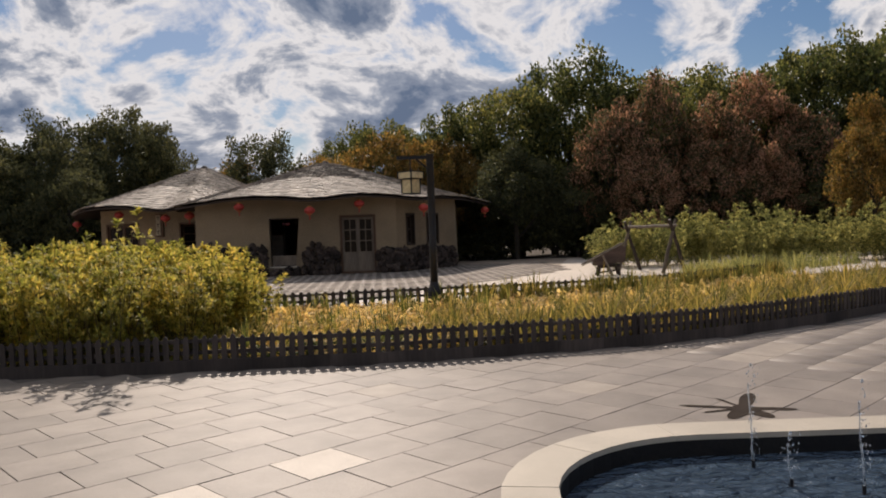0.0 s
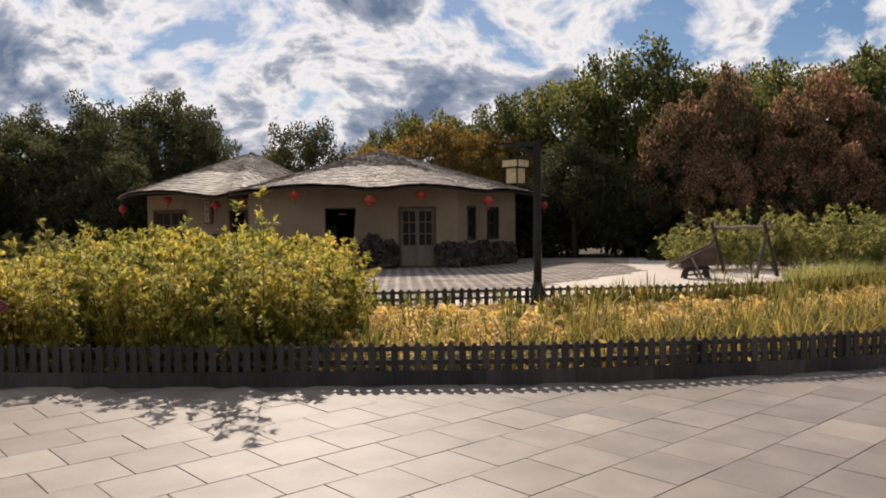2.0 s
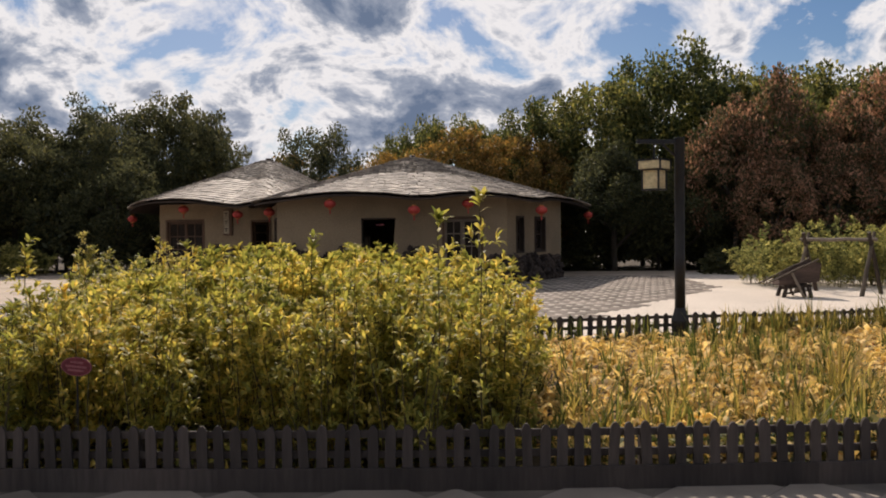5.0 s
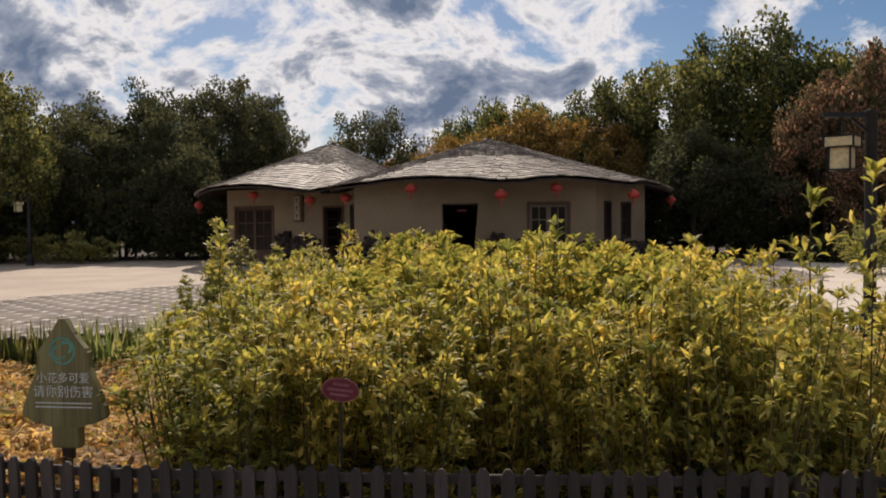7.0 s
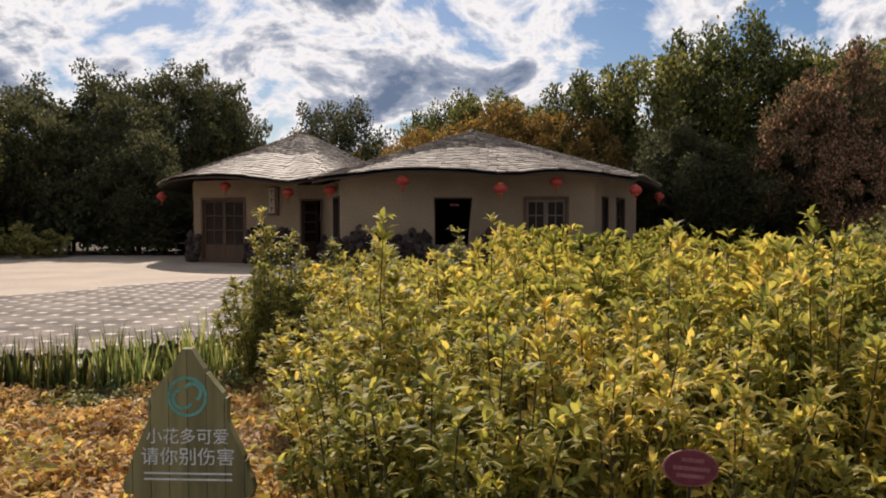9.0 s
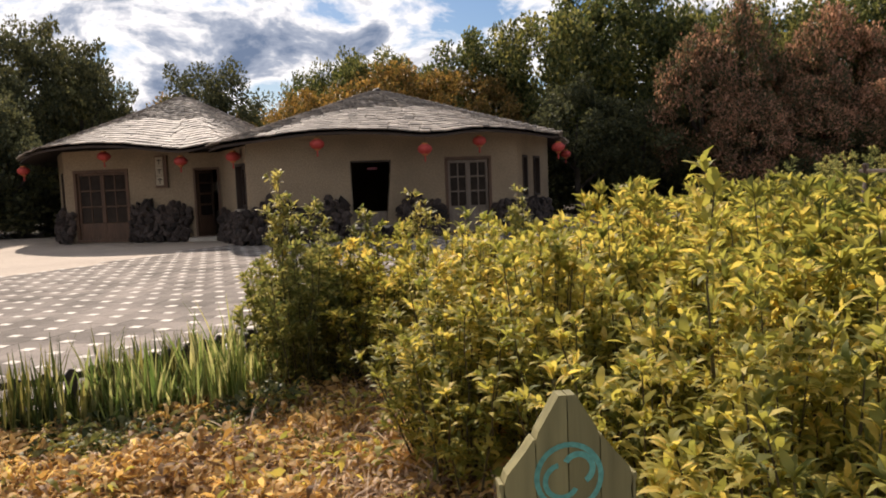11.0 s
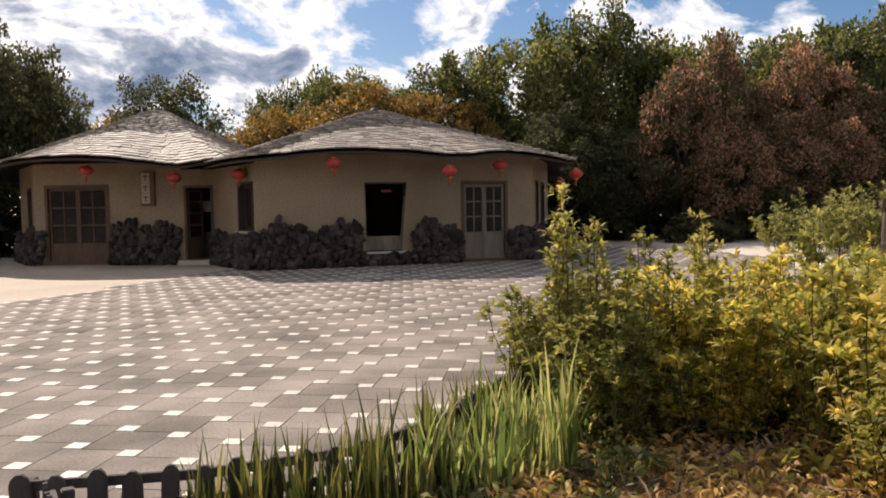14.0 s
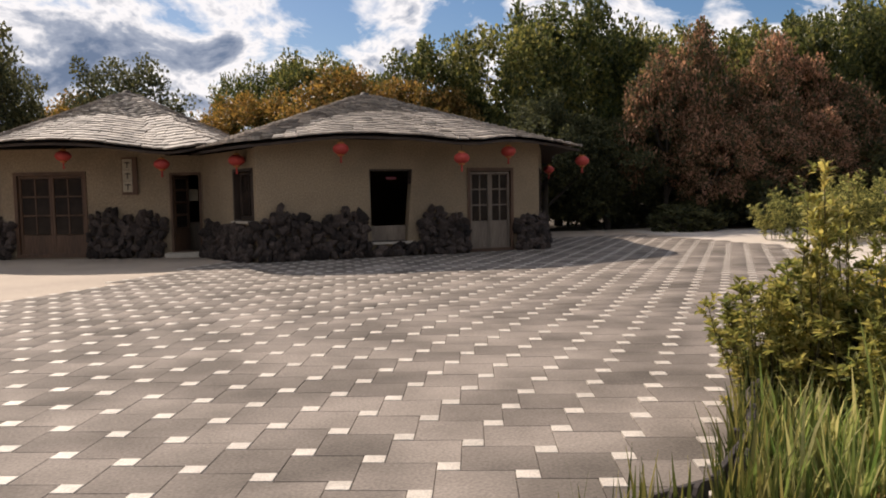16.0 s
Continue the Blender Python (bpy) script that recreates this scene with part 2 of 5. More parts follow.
LEAF_HEDGE = leaf_material("bright_green_hedge_leaf", (0.11, 0.125, 0.05), (0.26, 0.255, 0.095), (0.5, 0.44, 0.17), 0.5, 0.9)
LEAF_BLADE = leaf_material("strap_leaf", (0.04, 0.058, 0.018), (0.125, 0.138, 0.038), (0.46, 0.36, 0.12), 0.46, 0.9)
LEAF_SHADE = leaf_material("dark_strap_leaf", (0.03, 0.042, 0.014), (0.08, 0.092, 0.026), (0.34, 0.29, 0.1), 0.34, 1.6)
LEAF_IRIS = leaf_material("yellowing_strap_leaf", (0.06, 0.068, 0.02), (0.2, 0.172, 0.05), (0.6, 0.43, 0.14), 0.46, 0.9)
LEAF_GRASS = leaf_material("bright_grass_blade", (0.085, 0.13, 0.036), (0.2, 0.24, 0.075), (0.48, 0.43, 0.19), 0.48, 1.2)
LEAF_DRY = leaf_material("withered_yellow_leaf", (0.12, 0.07, 0.036), (0.42, 0.25, 0.085), (0.85, 0.6, 0.25), 0.4, 1.4)
LEAF_STRAW = leaf_material("straw_gold_leaf", (0.22, 0.14, 0.055), (0.56, 0.38, 0.13), (0.9, 0.68, 0.29), 0.42, 1.4)
LEAF_BROWN = leaf_material("dead_brown_leaf", (0.2, 0.135, 0.085), (0.42, 0.29, 0.185), (0.72, 0.55, 0.37), 0.35, 2.0)


def water_material():
    m = bpy.data.materials.new("rippled_pool_water")
    m.use_nodes = True
    nt = m.node_tree
    N, L = nt.nodes.new, nt.links.new
    b = nt.nodes["Principled BSDF"]
    # the sky's blue reflection is partly put into this base colour
    b.inputs["Base Color"].default_value = (0.055, 0.085, 0.125, 1)
    b.inputs["Roughness"].default_value, b.inputs["IOR"].default_value = 0.06, 1.33
    tc, mp = N("ShaderNodeTexCoord"), N("ShaderNodeMapping")
    mp.inputs["Scale"].default_value = (6, 11, 1)
    n = N("ShaderNodeTexNoise")
    n.inputs["Scale"].default_value, n.inputs["Detail"].default_value, n.inputs["Distortion"].default_value = 1.0, 3, 0.8
    bp = N("ShaderNodeBump")
    bp.inputs["Strength"].default_value, bp.inputs["Distance"].default_value = 1.0, 0.22
    L(tc.outputs["Object"], mp.inputs[0]); L(mp.outputs[0], n.inputs["Vector"])
    L(n.outputs["Fac"], bp.inputs["Height"]); L(bp.outputs[0], b.inputs["Normal"])
    return m


def spray_material():
    m = bpy.data.materials.new("clear_water_jet")
    m.use_nodes = True
    b = m.node_tree.nodes["Principled BSDF"]
    b.inputs["Base Color"].default_value = (0.85, 0.9, 0.95, 1)
    b.inputs["Roughness"].default_value, b.inputs["Transmission Weight"].default_value, b.inputs["IOR"].default_value = 0.08, 0.75, 1.33
    return m


WATER, SPRAY = water_material(), spray_material()


# ---- mesh helpers ----
def mesh_of(name, verts, faces, mat, smooth=False):
    me = bpy.data.meshes.new(name)
    me.from_pydata([tuple(v) for v in verts], [], [tuple(f) for f in faces])
    if mat:
        me.materials.append(mat)
    if smooth:
        me.polygons.foreach_set("use_smooth", [True] * len(me.polygons))
    me.update()
    return me


def tri_mesh(name, verts, faces, mat):
    """A large mesh from numpy arrays: faces all have the same number of corners."""
    me = bpy.data.meshes.new(name)
    k = faces.shape[1]
    me.vertices.add(len(verts)); me.loops.add(faces.size); me.polygons.add(len(faces))
    me.vertices.foreach_set("co", np.ascontiguousarray(verts, np.float32).ravel())
    me.loops.foreach_set("vertex_index", np.ascontiguousarray(faces, np.int32).ravel())
    me.polygons.foreach_set("loop_start", np.arange(0, faces.size, k, dtype=np.int32))
    me.polygons.foreach_set("loop_total", np.full(len(faces), k, np.int32))
    me.materials.append(mat)
    me.update(calc_edges=True)
    return me


def put(name, me, parent=None, m=None, label=""):
    ob = new(name, me)
    if parent:
        ob.parent = parent
    if m is not None:
        ob.matrix_basis = m
    return tagged(ob, label)


def part(name, bm, mat, parent=None, label="", smooth=False, m=None):
    me = bpy.data.meshes.new(name)
    bm.to_mesh(me)
    bm.free()
    me.materials.append(mat)
    if smooth:
        me.polygons.foreach_set("use_smooth", [True] * len(me.polygons))
    return put(name, me, parent, m, label)


def thing(name, m, label, category, group="", kind=""):
    ob = new(name)
    ob.empty_display_size = 0.2
    ob.matrix_basis = m
    return tagged(ob, label, category, group, kind)


def box(bm, sx, sy, sz, m=None, bevel=0.0):
    """A box standing on its base's centre, with eased edges."""
    g = bmesh.ops.create_cube(bm, size=1.0, matrix=(m or Matrix()) @ Matrix.Translation((0, 0, sz / 2)) @ Matrix.Diagonal((sx, sy, sz, 1)))
    if bevel:
        edges = {e for v in g["verts"] for e in v.link_edges}
        bmesh.ops.bevel(bm, geom=list(edges), offset=bevel, segments=2, affect="EDGES")
    return bm


def boxed(sx, sy, sz, bevel=0.0, m=None):
    return box(bmesh.new(), sx, sy, sz, m, bevel)


def lathe(profile, n=20):
    """A turned shape from (radius, height) pairs."""
    bm = bmesh.new()
    rings = [[bm.verts.new((r * math.cos(2 * math.pi * i / n), r * math.sin(2 * math.pi * i / n), z)) for i in range(n)] for r, z in profile]
    for a, b in zip(rings, rings[1:]):
        for i in range(n):
            bm.faces.new((a[i], a[(i + 1) % n], b[(i + 1) % n], b[i]))
    bm.faces.new(rings[0][::-1]); bm.faces.new(rings[-1])
    return bm


def log(bm, a, b, r0, r1, n=9, wobble=0.0, seed=0):
    """A round pole from a to b, tapering, a little crooked."""
    a, b = Vector(a), Vector(b)
    rot = (b - a).to_track_quat("Z", "Y").to_matrix()
    rnd, rings, steps = random.Random(seed), [], 5
    for k in range(steps + 1):
        u = k / steps
        c = a.lerp(b, u) + rot @ Vector((rnd.uniform(-1, 1) * wobble, rnd.uniform(-1, 1) * wobble, 0)) * (0 < k < steps)
        r = r0 + (r1 - r0) * u
        rings.append([bm.verts.new(c + rot @ Vector((r * math.cos(2 * math.pi * i / n), r * math.sin(2 * math.pi * i / n), 0))) for i in range(n)])
    for p, q in zip(rings, rings[1:]):
        for i in range(n):
            bm.faces.new((p[i], p[(i + 1) % n], q[(i + 1) % n], q[i]))
    bm.faces.new(rings[0][::-1]); bm.faces.new(rings[-1])
    return bm


def spline(points, n, closed=False):
    """n points evenly along a smooth curve through the given ones."""
    P = [Vector(p) for p in points]
    k, dense = len(P), []
    for i in range(k if closed else k - 1):
        g = lambda j: P[j % k] if closed else P[min(max(j, 0), k - 1)]
        p0, p1, p2, p3 = g(i - 1), g(i), g(i + 1), g(i + 2)
        for s in range(24):
            t = s / 24
            dense.append(0.5 * (2 * p1 + (p2 - p0) * t + (2 * p0 - 5 * p1 + 4 * p2 - p3) * t * t + (3 * p1 - p0 - 3 * p2 + p3) * t ** 3))
    dense.append(P[0].copy() if closed else P[-1].copy())
    D = np.array([tuple(v) for v in dense])
    s = np.concatenate([[0], np.cumsum(np.linalg.norm(np.diff(D, axis=0), axis=1))])
    want = np.linspace(0, s[-1], n, endpoint=not closed)
    return np.stack([np.interp(want, s, D[:, i]) for i in range(D.shape[1])], 1), s[-1]


def inside(poly, x, y):
    hit = False
    for i in range(len(poly)):
        (x1, y1), (x2, y2) = poly[i], poly[i - 1]
        if (y1 > y) != (y2 > y) and x < (x2 - x1) * (y - y1) / (y2 - y1) + x1:
            hit = not hit
    return hit


def sheet(name, outline, z, mat, label, category, thick=0.0):
    """A flat piece of ground inside an outline, with an edge of its own."""
    bm = bmesh.new()
    vs = [bm.verts.new((x, y, z)) for x, y in outline]
    for k in range(len(vs)):
        bm.edges.new((vs[k - 1], vs[k]))
    rim = bm.edges[:]
    bmesh.ops.triangle_fill(bm, edges=rim, use_beauty=True)
    if thick:
        for f in bmesh.ops.extrude_edge_only(bm, edges=rim)["geom"]:
            if isinstance(f, bmesh.types.BMVert):
                f.co.z -= thick
    for f in bm.faces:
        f.normal_update()
        if f.normal.z < -0.5:
            f.normal_flip()
    ob = part(name, bm, mat)
    return tagged(ob, label, category, kind="structure")


def spread_pieces(parent, name, me, joined_mat, places, near, limit, rest_name, rest_label):
    """Lays one piece at every place: the nearest `limit` to the point `near` as objects, the rest joined into one part."""
    places = sorted(places, key=lambda m: (m.translation - Vector(near)).length)
    for m in places[:limit]:
        put(name, me, parent, m)
    rest = places[limit:]
    if rest:
        n = len(me.vertices)
        co = np.empty(n * 3, np.float32); me.vertices.foreach_get("co", co)
        co = np.c_[co.reshape(-1, 3), np.ones(n)]
        verts = np.concatenate([(co @ np.array(m).T)[:, :3] for m in rest])
        quads = [tuple(p.vertices) for p in me.polygons]
        tris = np.array([t for q in quads for t in [(q[0], q[i], q[i + 1]) for i in range(1, len(q) - 1)]])
        faces = np.concatenate([tris + i * n for i in range(len(rest))])
        ob = put(rest_name, tri_mesh(rest_name, verts, faces, joined_mat), parent, label=rest_label)
        tagged(ob, kind="stuff")


def chamfered(w, d, h, c, mat, name):
    """A flat stone with a chamfered top edge: base at z = 0, top at z = h."""
    v = [(sx * (w / 2 - i), sy * (d / 2 - i), z) for i, z in ((0, 0), (0, h - c), (c, h)) for sx, sy in ((-1, -1), (1, -1), (1, 1), (-1, 1))]
    f = [(8, 9, 10, 11)] + [(a + i, a + (i + 1) % 4, a + 4 + (i + 1) % 4, a + 4 + i) for a in (0, 4) for i in range(4)]
    return mesh_of(name, v, f, mat)


# ---- ground ----
FX0, FX1, FY0, FY1 = 0.455, 4.75, 1.6, 5.56


def rounded(x0, x1, y0, y1, r, n=10):
    pts = []
    for cx, cy, a0 in ((x1 - r, y1 - r, 0), (x0 + r, y1 - r, 90), (x0 + r, y0 + r, 180), (x1 - r, y0 + r, 270)):
        pts += [(cx + r * math.cos(radians(a0 + 90 * i / n)), cy + r * math.sin(radians(a0 + 90 * i / n))) for i in range(n + 1)]
    return pts


POOL_EDGE = rounded(FX0 + 0.3, FX1 - 0.3, FY0 + 0.3, FY1 - 0.3, 1.05)
tagged(sheet("ground", [(-400, -200), (400, -200), (400, 600), (-400, 600)], -0.06, SOIL, "dark bare soil under the trees and flower beds", "ground"), kind="structure")
NEAR_FENCE = [(-12.3, 14.35), (-12.0, 13.3), (-11.2, 12.0), (-10.2, 10.9), (-9.2, 10.15), (-8.1, 9.75), (-6.9, 9.66), (-4.5, 9.62), (-2.5, 9.66),
              (-0.4, 9.78), (1.66, 10.15), (2.6, 10.38), (4.2, 11.0), (7.4, 12.9), (11.5, 16.2)]
FAR_FENCE = [(-12.42, 14.52), (-11.6, 14.4), (-10.95, 14.43), (-10.3, 14.75), (-9.45, 15.6), (-8.5, 16.12), (-7, 16.2), (-3.2, 16.3), (0.2, 17.0), (2.0, 17.15), (5.5, 18.4), (9.5, 21.5)]
near_line, near_len = spline([(x, y, 0) for x, y in NEAR_FENCE], 60)
far_line, far_len = spline([(x, y, 0) for x, y in FAR_FENCE], 50)
plaza_edge = [(x, y - 0.02) for x, y, z in near_line]
PLAZA = plaza_edge + [(16, 19), (30, 19), (30, -25), (-45, -25), (-45, 14.6), (-13.5, 14.6)]
plaza = sheet("pavement", PLAZA, -0.012, GROUT, "beige granite slabs laid diagonally in running bond", "pavement", 0.04)
COURTYARD = [(-45, 14.64), (-12.4, 14.64)] + [(x, y + 0.03) for x, y, z in far_line[3:]] + [(14, 24), (40, 30), (40, 40), (3.2, 40.5), (-30, 44), (-60, 44), (-60, 14.64)]
court = sheet("courtyard", COURTYARD, -0.012, PALE, "pale washed paving with grey slabs and white setts", "pavement", 0.04)
# a sheet of brighter paving east of the slabs
EAST = [(x, y + 0.05) for x, y, z in far_line if x > -2.0] + [(14, 24), (39, 30), (39, 39), (6.5, 39), (5.2, 33), (4.7, 29), (3.75, 27), (1.6, 24.2), (-0.1, 21.9), (-2.0, 19.4)]
sheet("paving", EAST, -0.006, BRIGHT_PAVING, "bright pale paving beyond the slabs", "pavement")

# ---- fountain ----
def fountain():
    th = thing("fountain_pool", Matrix.Translation((0, 0, 0)), "raised dark pool with cream stone coping and thin jets", "fountain")
    o, i = rounded(FX0, FX1, FY0, FY1, 1.35), rounded(FX0 + 0.3, FX1 - 0.3, FY0 + 0.3, FY1 - 0.3, 1.05)
    n = len(o)
    step = 4
    for k in range(0, n, step):
        ids = [(k + j) % n for j in range(step + 1)]
        bm = bmesh.new()
        lo, hi = [], []
        for z, row in ((0.205, lo), (0.24, hi)):
            row += [bm.verts.new((*o[a], z)) for a in ids] + [bm.verts.new((*i[a], z)) for a in reversed(ids)]
        bm.faces.new(hi); bm.faces.new(lo[::-1])
        for a in range(len(lo)):
            bm.faces.new((lo[a], lo[(a + 1) % len(lo)], hi[(a + 1) % len(lo)], hi[a]))
        bmesh.ops.recalc_face_normals(bm, faces=bm.faces[:])
        bmesh.ops.bevel(bm, geom=[e for e in bm.edges if e.calc_length() > 0.28 and all(v.co.z > 0.2 for v in e.verts)], offset=0.005, segments=1, affect="EDGES")
        part("coping_stone", bm, COPING, th)
    # the low wall under the coping, set back from its edge
    w, v = rounded(FX0 + 0.299, FX1 - 0.299, FY0 + 0.299, FY1 - 0.299, 1.051), rounded(FX0 + 0.14, FX1 - 0.14, FY0 + 0.14, FY1 - 0.14, 1.21)
    for ring, nm, mat, lab in ((w, "basin", POOL, "black basin wall"), (v, "curb", SLAB, "granite curb under the coping")):
        bm = bmesh.new()
        a, b = [bm.verts.new((x, y, 0.206)) for x, y in ring], [bm.verts.new((x, y, -0.04)) for x, y in ring]
        for k in range(n):
            bm.faces.new((a[k], b[k], b[(k + 1) % n], a[(k + 1) % n]))
        part(nm, bm, mat, th, lab)
    bm = bmesh.new()
    bm.faces.new([bm.verts.new((x, y, 0.1)) for x, y in rounded(FX0 + 0.29, FX1 - 0.29, FY0 + 0.29, FY1 - 0.29, 1.06)])
    part("water", bm, WATER, th, "dark blue rippled water")
    rnd = random.Random(4)
    for x, y, h in ((2.03, 5.0, 0.72), (2.1, 4.65, 0.4), (2.42, 4.5, 0.71)):
        bm = log(bmesh.new(), (x, y, 0.02), (x, y, 0.145), 0.012, 0.01)
        part("nozzle", bm, IRON, th, "black jet nozzle")
        bm = bmesh.new()
        log(bm, (x, y, 0.12), (x - 0.02, y, h * 0.85), 0.007, 0.003, 7, 0.004, int(x * 100))
        part("jet", bm, SPRAY, th, "thin clear water jet", True)
        bm = bmesh.new()
        for k in range(60):
            z = rnd.uniform(0.25, 1) * h
            s = rnd.uniform(0.002, 0.005)
            bmesh.ops.create_icosphere(bm, subdivisions=1, radius=s, matrix=Matrix.Translation((x + rnd.gauss(0, 0.02), y + rnd.gauss(0, 0.02), z)) @ Matrix.Diagonal((1, 1, 1.8, 1)))
        bmesh.ops.create_icosphere(bm, subdivisions=1, radius=0.011, matrix=Matrix.Translation((x, y, h)))
        tagged(part("spray", bm, SPRAY, th, "sparkling water drops", True), kind="stuff")


fountain()


def puddle():
    """A flat dark patch with several tongues running out from its middle."""
    bm, ring = bmesh.new(), []
    tongues = ((63, 0.52, 13), (103, 0.34, 5), (160, 0.42, 8), (195, 0.32, 6), (236, 0.3, 17), (287, 0.28, 22), (345, 0.33, 13))
    for k in range(90):
        a = 4.0 * k
        r = 0.1 + 0.05 * noise.noise(Vector((math.cos(radians(a)) * 3, math.sin(radians(a)) * 3, 2.2)))
        for d, reach, wide in tongues:
            off = (a - d + 180) % 360 - 180
            r += reach * math.exp(-(off / wide) ** 2)
        ring.append(bm.verts.new((2.7 + r * math.cos(radians(a)), 6.85 + r * math.sin(radians(a)), 0.004)))
    mid = bm.verts.new((2.7, 6.85, 0.004))
    for k in range(90):
        bm.faces.new((mid, ring[k], ring[(k + 1) % 90]))
    tagged(part("puddle", bm, DARK_PATCH), "dark star-shaped patch on the granite slabs", "puddle", kind="structure")


puddle()


# ---- picket fences ----
def picket_mesh(w, t, h):
    """A flat picket with a rounded head."""
    prof = [(-w / 2, 0), (w / 2, 0), (w / 2, h - 0.05), (w * 0.36, h - 0.018), (w * 0.14, h), (-w * 0.14, h), (-w * 0.36, h - 0.018), (-w / 2, h - 0.05)]
    n = len(prof)
    v = [(x, s * t / 2, z) for s in (-1, 1) for x, z in prof]
    f = [tuple(range(n)), tuple(range(2 * n - 1, n - 1, -1))] + [(i + n, (i + 1) % n + n, (i + 1) % n, i) for i in range(n)]
    return mesh_of("picket", v, f, FENCE)


def fence(points, pitch, w, h, lift, label, seed):
    rnd = random.Random(seed)
    th = thing("picket_fence", Matrix(), label, "fence")
    n = int(spline([(x, y, 0) for x, y in points], 2)[1] / pitch)
    line, _ = spline([(x, y, 0) for x, y in points], n)
    me = picket_mesh(w, 0.022, h - lift)
    for k in range(n):
        p, d = line[k], line[min(k + 1, n - 1)] - line[max(k - 1, 0)]
        a = math.degrees(math.atan2(d[1], d[0]))
        m = pose(p[0], p[1], lift + rnd.uniform(-0.012, 0.012), rnd.gauss(0, 1.2), rnd.gauss(0, 1.6), a + rnd.gauss(0, 2)) @ Matrix.Diagonal((rnd.uniform(0.92, 1.08), 1, 1, 1))
        put("picket", me, th, m)
    every = 5
    for k in range(0, n - 1, every):
        a, b = Vector(line[k]), Vector(line[min(k + every, n - 1)])
        d = b - a
        if d.length < 0.1:
            continue
        ang = math.degrees(math.atan2(d.y, d.x))
        mid = (a + b) / 2
        off = Vector((-d.y, d.x, 0)).normalized() * 0.035
        for z, hh, nm, back in ((0.0, lift + 0.055, "base_board", -0.03), (h * 0.46, 0.05, "rail", 0.035), (h * 0.78, 0.05, "rail", 0.035)):
            o = off / 0.035 * back
            part(nm, boxed(d.length + 0.01, 0.03, hh, 0.004, pose(mid.x + o.x, mid.y + o.y, z - 0.03 * (z == 0), 0, 0, ang)), FENCE, th)
        if k % 15 == 0:
            part("post", boxed(0.06, 0.06, h * 0.95, 0.006, pose(a.x + off.x * 2.8, a.y + off.y * 2.8, -0.03, 0, 0, ang)), FENCE, th)
    return th


fence(NEAR_FENCE, 0.116, 0.07, 0.43, 0.12, "low dark weathered wooden picket fence edging the flower bed", 3)
fence(FAR_FENCE, 0.165, 0.09, 0.42, 0.05, "low dark wooden picket fence between bed and courtyard", 5)


# ---- cottage ----
WALLS = [(-17.5, 40.5), (-16.5, 37.4), (-12.05, 35.4), (-11.05, 35.2), (-10.05, 31.8), (-1.73, 31.8), (0.8, 36.0), (1.0, 42.5), (-4.0, 44.0), (-9.0, 45.0), (-13, 47.5), (-17.2, 46.0)]
WALL_H = 3.2
cottage = thing("cottage", Matrix(), "ochre plaster cottage with two shingled peaked roofs and stone footing", "house")


def wall_run(a, b, openings, name="wall", tall=WALL_H):
    """A wall from a to b with thickness; openings (from, to, sill, head) in metres along it go right through."""
    a, b = Vector((*a, 0)), Vector((*b, 0))
    d = (b - a).normalized()
    length, th = (b - a).length, 0.3
    ang = math.degrees(math.atan2(d.y, d.x))
    bm = bmesh.new()
    m = pose(a.x, a.y, 0, 0, 0, ang)
    xs = sorted({0.0, length, *[c for o in openings for c in o[:2]]})
    zs = sorted({0.0, tall, *[c for o in openings for c in o[2:]]})
    solid = lambda i, k: 0 <= i < len(xs) - 1 and 0 <= k < len(zs) - 1 and not any(
        o[0] <= xs[i] < o[1] and o[2] <= zs[k] < o[3] for o in openings)
    made = {}

    def corner(i, k, y):
        if (i, k, y) not in made:
            made[i, k, y] = bm.verts.new(m @ Vector((xs[i], y, zs[k])))
        return made[i, k, y]
    for i in range(len(xs) - 1):
        for k in range(len(zs) - 1):
            if not solid(i, k):
                continue
            bm.faces.new([corner(i, k, 0), corner(i + 1, k, 0), corner(i + 1, k + 1, 0), corner(i, k + 1, 0)])
            bm.faces.new([corner(i, k + 1, th), corner(i + 1, k + 1, th), corner(i + 1, k, th), corner(i, k, th)])
            for di, dk, p, q in ((-1, 0, (i, k), (i, k + 1)), (1, 0, (i + 1, k + 1), (i + 1, k)), (0, -1, (i + 1, k), (i, k)), (0, 1, (i, k + 1), (i + 1, k + 1))):
                if not solid(i + di, k + dk):
                    bm.faces.new([corner(*p, th), corner(*p, 0), corner(*q, 0), corner(*q, th)][::-1])
    bmesh.ops.recalc_face_normals(bm, faces=bm.faces[:])
    part(name, bm, PLASTER, cottage)
    return m


def along(a, b, p):
    a, b, p = Vector(a), Vector(b), Vector(p)
    return (p - a).dot((b - a).normalized())


